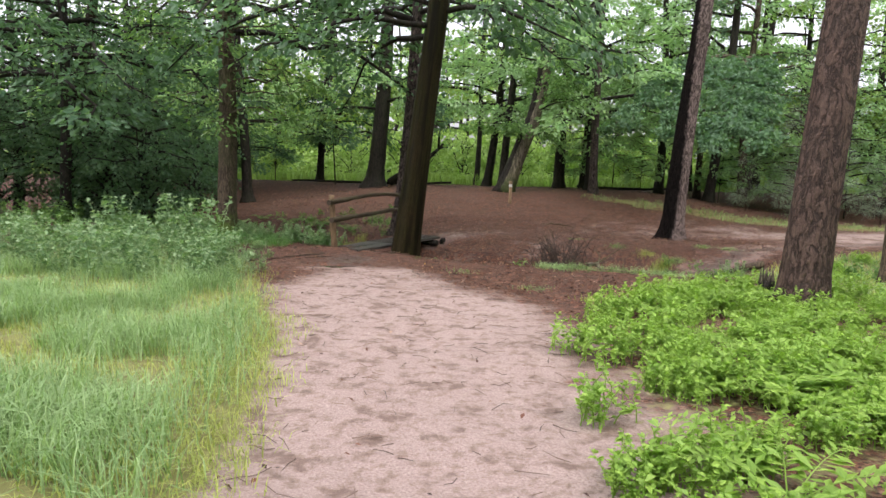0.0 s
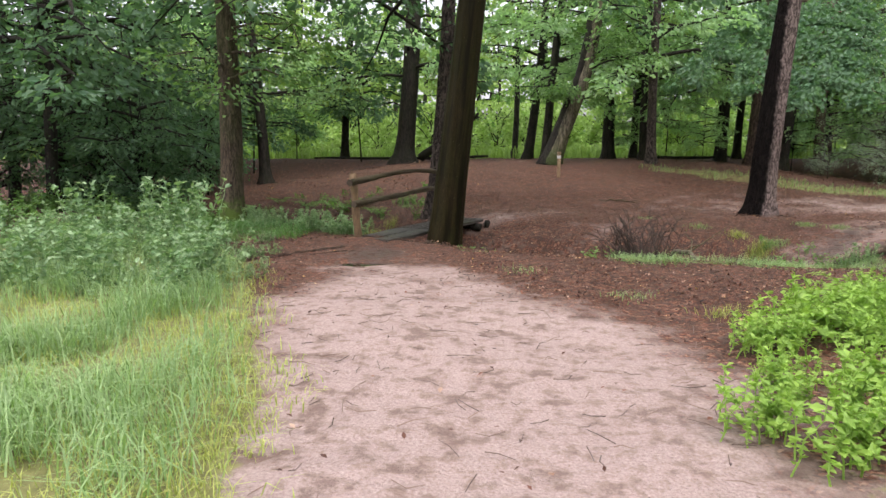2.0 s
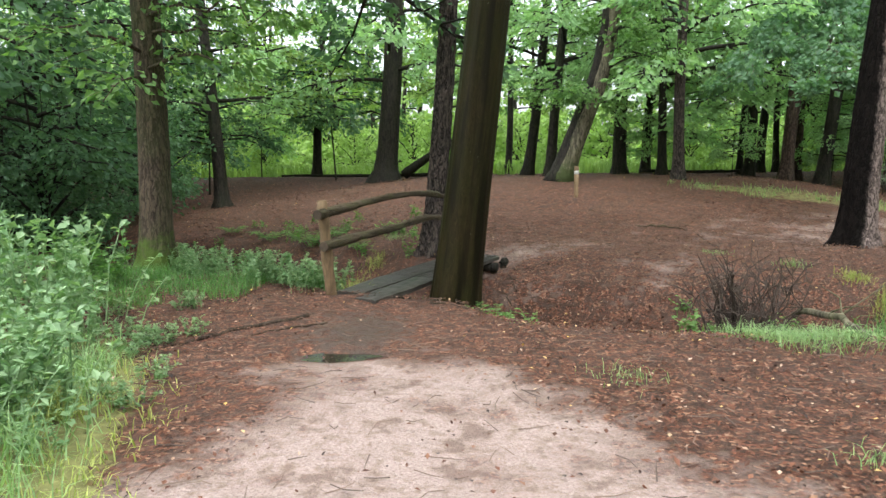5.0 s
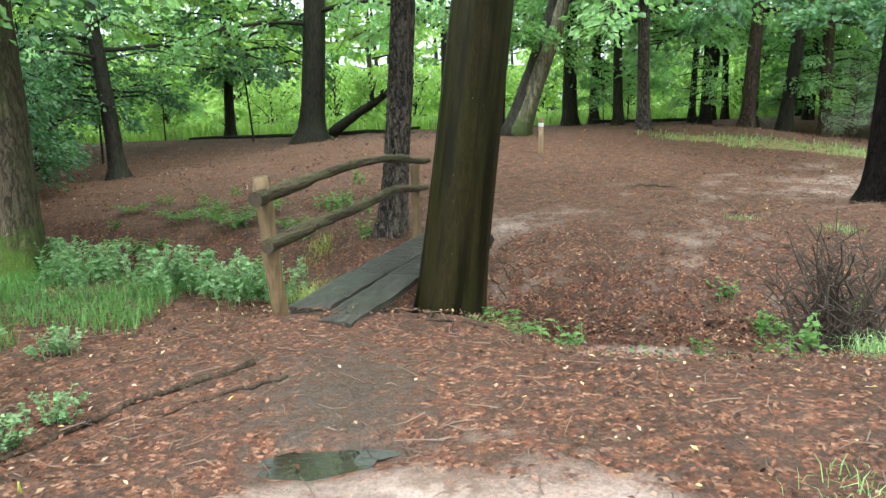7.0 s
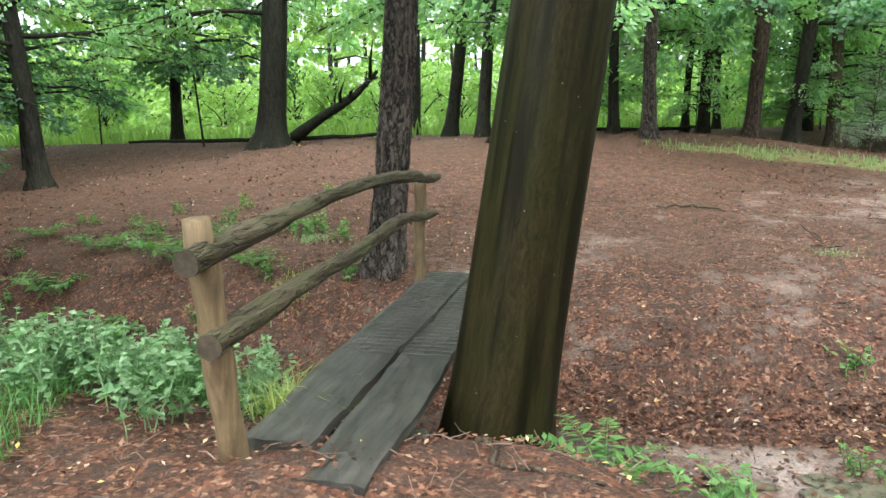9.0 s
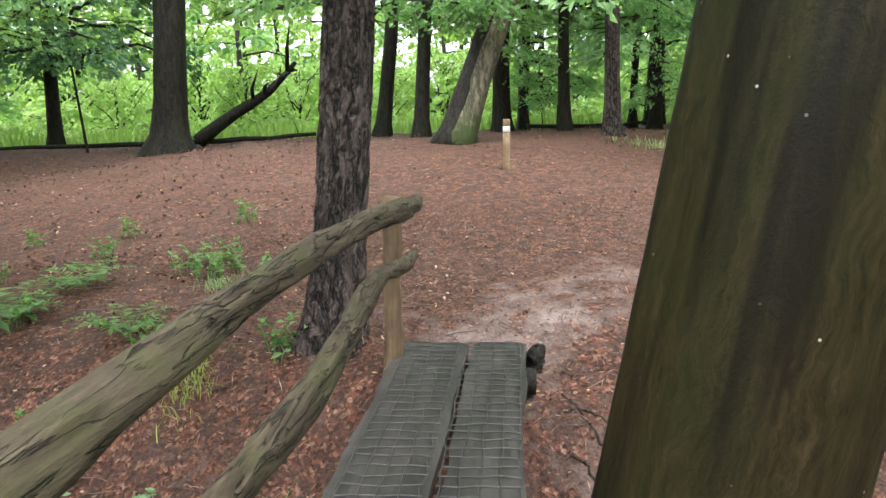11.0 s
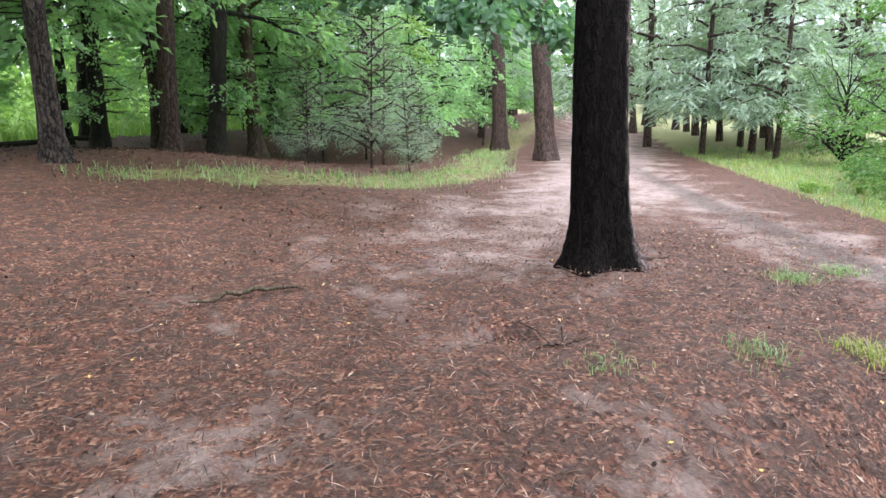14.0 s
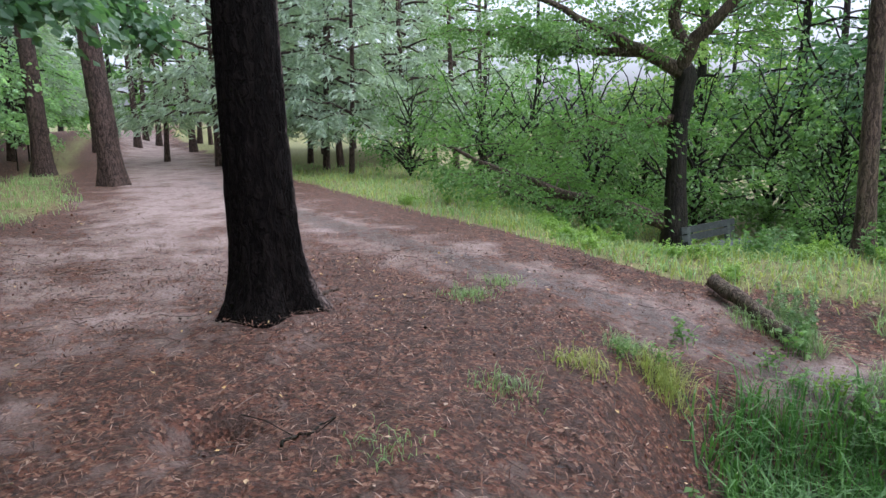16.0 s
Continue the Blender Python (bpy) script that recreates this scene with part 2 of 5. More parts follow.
PALE_MOSSY = bark_material("pale_mossy_wood", (0.07, 0.06, 0.042), (0.23, 0.2, 0.145), (0.1, 0.12, 0.04), 12, 0.15, 0.01, 0.8, 0.4, foot_moss=(0.034, 0.048, 0.012))
ROOT_BARK = bark_material("brown_root_bark", (0.028, 0.018, 0.012), (0.1, 0.066, 0.045), (0.04, 0.04, 0.02), 30, 0.4, 0.006, 0.75, 0.25)
LEAF_DEEP = leaf_material("deep_green_leaves", (0.048, 0.11, 0.062), (0.135, 0.235, 0.12), 0.45)
LEAF_MID = leaf_material("green_leaves", (0.07, 0.15, 0.048), (0.19, 0.31, 0.105), 0.48)
LEAF_BRIGHT = leaf_material("bright_green_leaves", (0.15, 0.25, 0.06), (0.32, 0.43, 0.16), 0.5)
LEAF_FRESH = leaf_material("fresh_wet_leaves", (0.17, 0.29, 0.145), (0.4, 0.56, 0.34), 0.58)
# needle greens paled towards grey: rain haze put into the colour
LEAF_MISTED = leaf_material("mist_paled_needles", (0.2, 0.265, 0.215), (0.4, 0.475, 0.39), 0.4)
LEAF_HERB = leaf_material("herb_leaves", (0.13, 0.24, 0.04), (0.32, 0.47, 0.1), 0.4)
LEAF_PALE = leaf_material("pale_bramble_leaves", (0.09, 0.18, 0.075), (0.28, 0.38, 0.22), 0.35)
GRASS = leaf_material("grass_blades", (0.12, 0.215, 0.085), (0.34, 0.455, 0.23), 0.4)
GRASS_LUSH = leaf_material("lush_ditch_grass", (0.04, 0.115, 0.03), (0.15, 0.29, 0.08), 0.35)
GRASS_DRY = leaf_material("dry_grass_blades", (0.2, 0.26, 0.06), (0.42, 0.43, 0.15), 0.35)
LITTER = scatter_material("fallen_leaves", (0.0, (0.014, 0.007, 0.005)), (0.4, (0.062, 0.024, 0.013)), (0.78, (0.127, 0.049, 0.026)), (0.93, (0.18, 0.1, 0.06)), (0.98, (0.38, 0.28, 0.21)), (1.0, (0.5, 0.33, 0.07)))
NEEDLES = scatter_material("dry_needles", (0.0, (0.02, 0.011, 0.008)), (0.5, (0.095, 0.042, 0.024)), (0.85, (0.19, 0.1, 0.062)), (1.0, (0.34, 0.24, 0.18)))
TWIGS = scatter_material("twigs", (0.0, (0.04, 0.025, 0.018)), (1.0, (0.15, 0.1, 0.075)))
RAIL_WOOD = rail_material()
POST_WOOD = plain_material("peeled_post_wood", (0.07, 0.046, 0.025), (0.2, 0.135, 0.072), 30, 0.75, 0.01, 0.1)
CUT_WOOD = plain_material("dark_cut_end", (0.022, 0.016, 0.01), (0.07, 0.05, 0.032), 30, 0.8, 0.008)
DECK_WOOD = plain_material("wet_grey_plank", (0.015, 0.014, 0.012), (0.068, 0.062, 0.053), 14, 0.5, 0.01, 0.12)
WIRE = plain_material("rusted_wire", (0.03, 0.028, 0.025), (0.07, 0.065, 0.055), 40, 0.5, 0.001)
MARKER = plain_material("marker_wood", (0.13, 0.085, 0.045), (0.27, 0.19, 0.11), 25, 0.7, 0.004)
WHITE = plain_material("white_paint", (0.45, 0.45, 0.42), (0.7, 0.7, 0.66), 30, 0.6, 0.002)
DEAD_TWIG = plain_material("dead_twigs", (0.03, 0.022, 0.018), (0.09, 0.065, 0.05), 30, 0.8, 0.003)
BENCH_WOOD = plain_material("dark_bench_boards", (0.02, 0.025, 0.022), (0.06, 0.07, 0.065), 18, 0.6, 0.003)
CONCRETE = plain_material("grey_concrete", (0.04, 0.052, 0.045), (0.1, 0.118, 0.1), 18, 0.85, 0.004)


def water_material():
    m = Mat("still_water")
    m.p.inputs["Specular IOR Level"].default_value = 0.6
    m.bump(m.noise(7, 3), 0.15, 0.02)
    return m.done((0.02, 0.018, 0.012), 0.06)


WATER = water_material()


# ---- geometry helpers ----
class Geo:
    """Vertices and four-sided faces, gathered and made into one mesh."""

    def __init__(self):
        self.v, self.f, self.n = [], [], 0

    def add(self, v, f):
        v = np.asarray(v, float).reshape(-1, 3)
        self.v.append(v)
        self.f.append(np.asarray(f, int).reshape(-1, 4) + self.n)
        self.n += len(v)

    def tube(self, pts, radii, sides=8, wobble=0.0, rng=None, caps=True):
        """A round limb along pts."""
        pts = np.asarray(pts, float)
        radii = np.broadcast_to(np.asarray(radii, float), (len(pts),))
        t = np.gradient(pts, axis=0)
        t /= np.linalg.norm(t, axis=1)[:, None] + 1e-9
        ref = np.array([0.0, 0.0, 1.0]) if abs(t[:, 2]).mean() < 0.8 else np.array([1.0, 0.0, 0.0])
        a = np.cross(t, ref)
        a /= np.linalg.norm(a, axis=1)[:, None] + 1e-9
        b = np.cross(t, a)
        ang = np.linspace(0, 2 * np.pi, sides, endpoint=False)
        r = radii[:, None] * np.ones(sides)
        if isinstance(wobble, np.ndarray):
            r = r * (1 + wobble)
        elif wobble and rng is not None:
            r = r * (1 + rng.normal(0, wobble, r.shape))
        ring = pts[:, None, :] + r[..., None] * (np.cos(ang)[None, :, None] * a[:, None, :] + np.sin(ang)[None, :, None] * b[:, None, :])
        n, k = len(pts), np.arange(sides)
        f = [np.stack([i * sides + k, i * sides + (k + 1) % sides, (i + 1) * sides + (k + 1) % sides, (i + 1) * sides + k], 1) for i in range(n - 1)]
        v = ring.reshape(-1, 3)
        f = np.concatenate(f)
        if caps:
            base = len(v)
            v = np.concatenate([v, pts[:1], pts[-1:]])
            h = sides // 2
            e = np.arange(h) * 2
            f = np.concatenate([f, np.stack([np.full(h, base), (e + 2) % sides, e + 1, e], 1),
                                np.stack([np.full(h, base + 1), (n - 1) * sides + e, (n - 1) * sides + e + 1, (n - 1) * sides + (e + 2) % sides], 1)])
        self.add(v, f)

    def box(self, m, sx, sy, sz):
        """A box of that size, centred, at the pose m."""
        c = np.array([(x, y, z) for x in (-.5, .5) for y in (-.5, .5) for z in (-.5, .5)]) * (sx, sy, sz)
        c = np.array([m @ Vector(p) for p in c])
        self.add(c, [(0, 1, 3, 2), (4, 6, 7, 5), (0, 4, 5, 1), (2, 3, 7, 6), (0, 2, 6, 4), (1, 5, 7, 3)])

    def leaves(self, at, along, size, width, rng, flat=0.34, fold=0.14):
        """A folded leaf at each place, pointing along."""
        n = len(at)
        d = along + rng.normal(0, 0.45, (n, 3)) * (1, 1, 0.8)
        d /= np.linalg.norm(d, axis=1)[:, None] + 1e-9
        up = np.array([0, 0, 1.0]) * flat + rng.normal(0, 1 - flat, (n, 3))
        s = np.cross(d, up)
        s /= np.linalg.norm(s, axis=1)[:, None] + 1e-9
        nrm = np.cross(s, d)
        L = (size * rng.uniform(0.6, 1.25, n))[:, None]
        v = np.stack([at, at + d * L * 0.5 + s * L * width + nrm * L * fold, at + d * L, at + d * L * 0.5 - s * L * width + nrm * L * fold], 1)
        self.add(v.reshape(-1, 3), np.arange(4 * n).reshape(n, 4))

    def blades(self, at, height, width, rng, lean=0.5):
        """Bent grass blades."""
        n = len(at)
        ang = rng.uniform(0, 2 * np.pi, n)
        d = np.stack([np.cos(ang), np.sin(ang), np.zeros(n)], 1)
        s = np.stack([-np.sin(ang), np.cos(ang), np.zeros(n)], 1) * (width * rng.uniform(0.6, 1.3, n))[:, None] / 2
        h = (height * rng.uniform(0.5, 1.3, n))[:, None]
        k = (lean * rng.uniform(0.2, 1.4, n))[:, None]
        up = np.array([0, 0, 1.0])
        p1 = at + up * h * 0.6 + d * h * k * 0.3
        p2 = at + up * h * (1.0 - 0.3 * k) + d * h * k * 0.95
        v = np.stack([at - s, at + s, p1 + s * 0.8, p1 - s * 0.8, p2 + s * 0.1, p2 - s * 0.1], 1).reshape(-1, 3)
        o = np.arange(n)[:, None] * 6
        self.add(v, np.concatenate([o + (0, 1, 2, 3), o + (3, 2, 4, 5)]))

    def mesh(self, name, material, smooth=False):
        v, f = np.concatenate(self.v), np.concatenate(self.f)
        me = bpy.data.meshes.new(name)
        me.vertices.add(len(v))
        me.vertices.foreach_set("co", v.ravel())
        me.loops.add(f.size)
        me.loops.foreach_set("vertex_index", f.ravel())
        me.polygons.add(len(f))
        me.polygons.foreach_set("loop_start", np.arange(0, f.size, 4))
        me.polygons.foreach_set("use_smooth", np.full(len(f), smooth))
        me.materials.append(material)
        me.update(calc_edges=True)
        me.validate()
        return me


def part(name, mesh, parent, label=""):
    """A mesh as one part of a thing."""
    ob = new(name, mesh)
    ob.parent = parent
    return tagged(ob, label) if label else ob


def thing(name, x, y, z, label, category, group="", rz=0.0, kind=""):
    ob = new(name)
    ob.empty_display_size = 0.2
    ob.matrix_world = pose(x, y, z, 0, 0, rz)
    return tagged(ob, label, category, group, kind)


# ---- the lie of the land ----
DITCH = ((-16, 24), (-6, 18.3), (-3, 16.2), (-1.2, 14.9), (-0.3, 14.5), (0.4, 14.1), (1.1, 13.85), (1.9, 13.7), (2.6, 13.7), (3.4, 13.7))
TRAIL_FAR = ((-0.2, 16.8), (2.4, 17.9), (6, 18.4), (10, 18.3), (18, 20.3), (33, 24.8), (60, 34))
TRAIL_SIDE = ((4.1, 12.6), (5.3, 13.6), (6.6, 14.9), (10, 16.6), (18, 20.1))


def smooth(a, b, v):
    v = np.clip((np.asarray(v, float) - a) / (b - a), 0, 1)
    return v * v * (3 - 2 * v)


def line_distance(x, y, line):
    best = np.full(np.shape(x), 1e9)
    for (ax, ay), (bx, by) in zip(line, line[1:]):
        dx, dy = bx - ax, by - ay
        t = np.clip(((x - ax) * dx + (y - ay) * dy) / (dx * dx + dy * dy), 0, 1)
        best = np.minimum(best, np.hypot(x - ax - t * dx, y - ay - t * dy))
    return best


def height(x, y):
    x, y = np.asarray(x, float), np.asarray(y, float)
    d = line_distance(x, y, DITCH)
    east = smooth(-0.9, 0.2, x) * (1 - smooth(2.8, 4.2, x))
    z = -(0.72 - 0.22 * east) * (1 - smooth(0.2 + 0.4 * east, 1.5, d)) - (0.1 + 0.26 * east) * (1 - smooth(0.9, 2.6, d))
    r = np.hypot((x - 3.0) / 13.0, (y - 27.5) / 10.0)
    rise = np.maximum(0.9 * (1 - smooth(0.25, 1.0, r)), 0.85 * smooth(25.0, 30.0, y))
    z = z + rise
    z = z - 0.36 * np.exp(-((x - 4.7) / 1.7) ** 2 - ((y - 12.9) / 1.7) ** 2)
    z = z - 1.2 * smooth(6.0, 11.0, x) * (1 - smooth(10.5, 14.5, y))
    z = z - 2.4 * smooth(33, 60, y)
    z = z - 0.06 * np.exp(-(((x + 1.55 - 0.3 * (y - 11.1)) / 0.45) ** 2 + ((y - 11.05) / 0.16) ** 2))
    z = z + 0.075 * np.exp(-(((x + 1.82 - 0.4 * (y - 13.1)) / 0.5) ** 2 + ((y - 13.08) / 0.26) ** 2))
    z = z - 0.34 * np.exp(-(((x - 3.5) / 0.2) ** 2 + ((y - 17.05) / 0.18) ** 2))
    return z + 0.02 * np.sin(x * 2.1 + 1.3 * np.sin(y * 1.7)) * np.sin(y * 2.3 + x)


def left_edge(y):
    return np.interp(y, [-4, 3.8, 6.35, 8.2, 11.1, 12.5], [-0.7, -0.93, -1.28, -1.95, -2.85, -3.4])


def right_edge(y):
    return np.interp(y, [-4, 4, 5.4, 7.1, 8.8, 10], [0.9, 0.8, 0.95, 1.5, 2.7, 5.0])


def sand(x, y):
    mid = (left_edge(y) + 0.35 * right_edge(y)) / 1.35
    on_bend = smooth(7.5, 10.5, y)
    off = x - mid - 0.2 + 0.75 * on_bend
    off = np.where(off > 0, off * (0.76 + 0.24 * on_bend), off)
    start = (1 - smooth(0.5, 2.3 - 0.8 * on_bend, np.abs(off))) * (1 - 0.35 * on_bend) * (1 - smooth(9.8, 12.0, y))
    far = (0.16 + 0.32 * smooth(2.5, 6.0, x) + 0.24 * smooth(6, 12, x)) * (1 - smooth(0.4, 3.0, line_distance(x, y, TRAIL_FAR)))
    far = np.maximum(far, 0.42 * (1 - smooth(0.1, 1.2, line_distance(x, y, ((-0.1, 16.7), (0.8, 17.2), (1.5, 17.5))))))
    far = np.maximum(far, np.maximum(0.46 * (1 - smooth(1.0, 3.2, np.hypot((x - 7.6) / 1.4, y - 18.8))), 0.2 * (1 - smooth(0.5, 1.6, np.hypot((x - 1.9) / 1.7, y - 15.7)))))
    side = 0.5 * (1 - smooth(0.2, 1.3, line_distance(x, y, TRAIL_SIDE)))
    bed = 0.44 * smooth(0.0, 0.5, x) * (1 - smooth(0.4, 0.85, line_distance(x, y, DITCH)))
    pool = 0.62 * (1 - smooth(0.4, 1.2, np.hypot((x + 1.65) / 0.7, (y - 10.6) / 0.42)))
    return np.maximum.reduce([start, far, side, bed, pool])


def grass(x, y):
    g = smooth(0.0, 0.5, left_edge(y) - x) * (1 - smooth(10.0, 12.5, y + 0.25 * (x + 3)))
    g = np.maximum(g, 0.42 * smooth(0.0, 0.6, x - right_edge(y)) * (1 - smooth(8.0, 10.0, y)))
    verge = np.interp(x, [4, 5.7, 7, 9.5, 20, 60], [11.4, 12.9, 13.9, 14.9, 18.9, 31])
    g = np.maximum(g, smooth(0.0, 0.5, verge - y) * smooth(4.4, 5.8, x + 0.8 * np.sin(y * 0.9) + 0.4 * np.sin(y * 2.3)))
    band = np.interp(x, [5, 9.5, 13, 19, 40], [23.2, 21.7, 21.9, 24.2, 30])
    g = np.maximum(g, smooth(0.9, 0.4, np.abs(y - band) / np.where(x < 6, 0.8, 1.3)) * smooth(4.2, 5.5, x) * 0.55)
    return np.maximum(g, smooth(32, 36, y))


def wet(x, y):
    w = 0.62 * (1 - smooth(0.1, 1.1, np.hypot((x + 1.6) / 1.1, (y - 11.7) / 1.8)))
    w = np.maximum(w, 0.34 * (1 - smooth(0.0, 0.55, np.abs(x - left_edge(y) - 0.1))) * (1 - smooth(8, 10, y)))
    # the mask also darkens the small hole at (3.5, 17.05)
    w = np.maximum(w, 1 - smooth(0.6, 1.4, np.hypot((x - 3.5) / 0.16, (y - 17.05) / 0.13)))
    w = np.maximum(w, 0.55 * (1 - smooth(0.1, 0.6, line_distance(x, y, TRAIL_SIDE))))
    return np.maximum(w, 0.9 * (1 - smooth(0.2, 0.7, line_distance(x, y, DITCH))) * (1 - 0.55 * smooth(0.0, 0.6, x)))


def ground_sheet():
    def steps(a, b, fine, out):
        core = list(np.arange(a, b, fine))
        grow, lo, hi = fine, [], []
        p, q = a, core[-1]
        while q < out:
            grow *= 1.16
            p, q = p - grow, q + grow
            lo.append(p), hi.append(q)
        return np.array(lo[::-1] + core + hi)

    xs, ys = steps(-6.5, 8.5, 0.1, 700), steps(1.0, 22.0, 0.1, 700)
    x, y = np.meshgrid(xs, ys)
    z = height(x, y)
    near = (np.hypot(x - 1, y - 11) < 26)
    rough = np.array([noise.noise((a * 3.1, b * 3.1, 0.0)) * 0.5 + noise.noise((a * 9.0, b * 9.0, 4.0)) * 0.4 for a, b in zip(x[near], y[near])])
    z[near] += rough * 0.035
    n, k = len(ys), len(xs)
    i, j = np.meshgrid(np.arange(n - 1), np.arange(k - 1), indexing="ij")
    o = (i * k + j).ravel()
    g = Geo()
    g.add(np.stack([x, y, z], -1).reshape(-1, 3), np.stack([o, o + 1, o + k + 1, o + k], 1))
    me = g.mesh("ground", GROUND, True)
    cover = me.color_attributes.new("cover", "FLOAT_COLOR", "POINT")
    data = np.stack([sand(x, y), grass(x, y), wet(x, y), np.ones_like(x)], -1)
    cover.data.foreach_set("color", data.astype(np.float32).ravel())
    return tagged(new("ground", me), "forest floor of sand, leaf litter, moss and wet soil", "ground", kind="structure")


ground_sheet()


# ---- trees ----
def trunk_geo(diam, tall, rng, flare=1.5, bend=0.15, sides=20, rings=26, ridges=0.05, sweep=(0, 0), fissure=0.0, flutes=0.0, reach=0.22):
    """A tapered trunk with a flared, ribbed foot. Returns it and its centre line."""
    g = Geo()
    s = np.linspace(0, 1, rings) ** 1.6
    zz = -0.25 + s * (tall + 0.25)
    ph = rng.uniform(0, 6.28, 4)
    px = bend * (np.sin(zz * 0.5 + ph[0]) - np.sin(ph[0])) * 0.5 + sweep[0] * zz
    py = bend * (np.sin(zz * 0.43 + ph[1]) - np.sin(ph[1])) * 0.5 + sweep[1] * zz
    r = diam / 2 * (1 - 0.75 * (zz / tall).clip(0, 1)) * (1 + (flare - 1) * np.exp(-np.clip(zz, 0, None) / reach))
    ang = np.linspace(0, 2 * np.pi, sides, endpoint=False)
    lobes = np.cos(ang * 5 + ph[2]) * 0.5 + np.cos(ang * 3 + ph[3]) * 0.5
    foot = np.exp(-np.clip(zz, 0, None) / 0.3)
    rr = r[:, None] * (1 + lobes[None, :] * (0.035 + 0.22 * foot[:, None]) + rng.normal(0, ridges, (rings, sides)))
    if flutes:
        twist = ang[None, :] + 0.12 * zz[:, None]
        rr *= 1 + flutes * (np.cos(7 * twist + ph[1]) * 0.6 + np.cos(4 * twist + ph[0]) + 0.7 * np.cos(11 * twist + ph[2]))
    if fissure:
        low = zz < 5.0
        f = 5.5 / diam ** 0.3
        rel = np.array([[abs(noise.noise((math.cos(a) * diam * f, math.sin(a) * diam * f, h * f * 0.22 + ph[0]))) for a in ang] for h in zz[low]])
        fine = np.array([[noise.noise((math.cos(a) * diam * 22, math.sin(a) * diam * 22, h * 9)) for a in ang] for h in zz[low]])
        rr[low] *= 1 - fissure * np.clip(1 - rel / 0.16, 0, 1) + fissure * 0.5 * fine
    v = np.stack([px[:, None] + rr * np.cos(ang), py[:, None] + rr * np.sin(ang), zz[:, None] + 0 * rr], -1).reshape(-1, 3)
    k = np.arange(sides)
    f = np.concatenate([np.stack([i * sides + k, i * sides + (k + 1) % sides, (i + 1) * sides + (k + 1) % sides, (i + 1) * sides + k], 1) for i in range(rings - 1)])
    g.add(v, f)
    return g, lambda h: np.array([np.interp(h, zz, px), np.interp(h, zz, py), h]), lambda h: np.interp(h, zz, r)


def bough(wood, leaf, p0, azimuth, length, radius, rng, count, size, rise=0.15, droop=0.35, width=0.3, spread=0.42, twiggy=True):
    """A limb with side twigs in a flat spray, and leaves along them."""
    n = 7
    s = np.linspace(0, 1, n)
    d = np.array([math.cos(azimuth), math.sin(azimuth), 0])
    side = np.array([-d[1], d[0], 0])
    wig = rng.normal(0, 0.05, (n, 3)) * s[:, None] * length
    pts = p0 + d * (s * length)[:, None] + np.array([0, 0, 1.0]) * ((rise * s - droop * s ** 2) * length)[:, None] + wig
    wood.tube(pts, np.maximum(0.006, radius * (1 - 0.9 * s)), 6 if twiggy else 4)
    twigs = max(6, int(length * 5))
    ts = np.sort(rng.uniform(0.18, 1.0, twigs))
    sign = np.where(np.arange(twigs) % 2, 1, -1)
    base = np.stack([np.interp(ts, s, pts[:, i]) for i in range(3)], 1)
    reach = length * spread * (1.15 - ts) * rng.uniform(0.6, 1.2, twigs)
    tdir = d * 0.65 + side * sign[:, None] + rng.normal(0, 0.2, (twigs, 3)) + np.array([0, 0, -0.12])
    for b, t, r in list(zip(base, tdir, reach))[::2] if twiggy else ():
        wood.tube(np.array([b, b + t * r * 0.5, b + t * r + np.array([0, 0, -0.08 * r])]), [radius * 0.25, radius * 0.15, 0.003], 4, caps=False)
    which = rng.integers(0, twigs, count)
    u = rng.uniform(0.1, 1.05, count)
    at = base[which] + tdir[which] * (reach[which] * u)[:, None] + rng.normal(0, 0.1, (count, 3))
    at[:, 2] -= 0.08 * reach[which] * u ** 2
    leaf.leaves(at, tdir[which] + np.array([0, 0, -0.6]), size, width, rng)


def crown_pair(seed, low, high, boughs, length, count, size, bark, leafmat, width=0.3, rise=0.2, droop=0.35, twiggy=True, thin=0.7):
    """Limbs and leaves for a tree that stands at the origin."""
    rng = np.random.default_rng(seed)
    wood, leaf = Geo(), Geo()
    for i in range(boughs):
        u = (i + rng.uniform(0, 1)) / boughs
        h = low + (high - low) * u ** 1.35
        ln = length * (1.0 - 0.6 * u ** 1.5) * rng.uniform(0.7, 1.2)
        bough(wood, leaf, np.array([0, 0, h]), i * 2.4 + rng.normal(0, 0.5), ln, 0.02 + 0.012 * ln, rng, int(count * (1 - thin * u) * ln / length) + 15, size, rise * rng.uniform(0.3, 2), droop, width, twiggy=twiggy)
    return wood.mesh("branching", bark, True), leaf.mesh("crown", leafmat)


def leaning(x, y, z, lx, ly, rz):
    """A pose at a place, turned by rz, that leans by lx, ly per metre."""
    up = Vector((lx, ly, 1)).normalized()
    tilt = Vector((0, 0, 1)).rotation_difference(up).to_matrix().to_4x4()
    return Matrix.Translation((x, y, z)) @ tilt @ pose(0, 0, 0, 0, 0, rz)


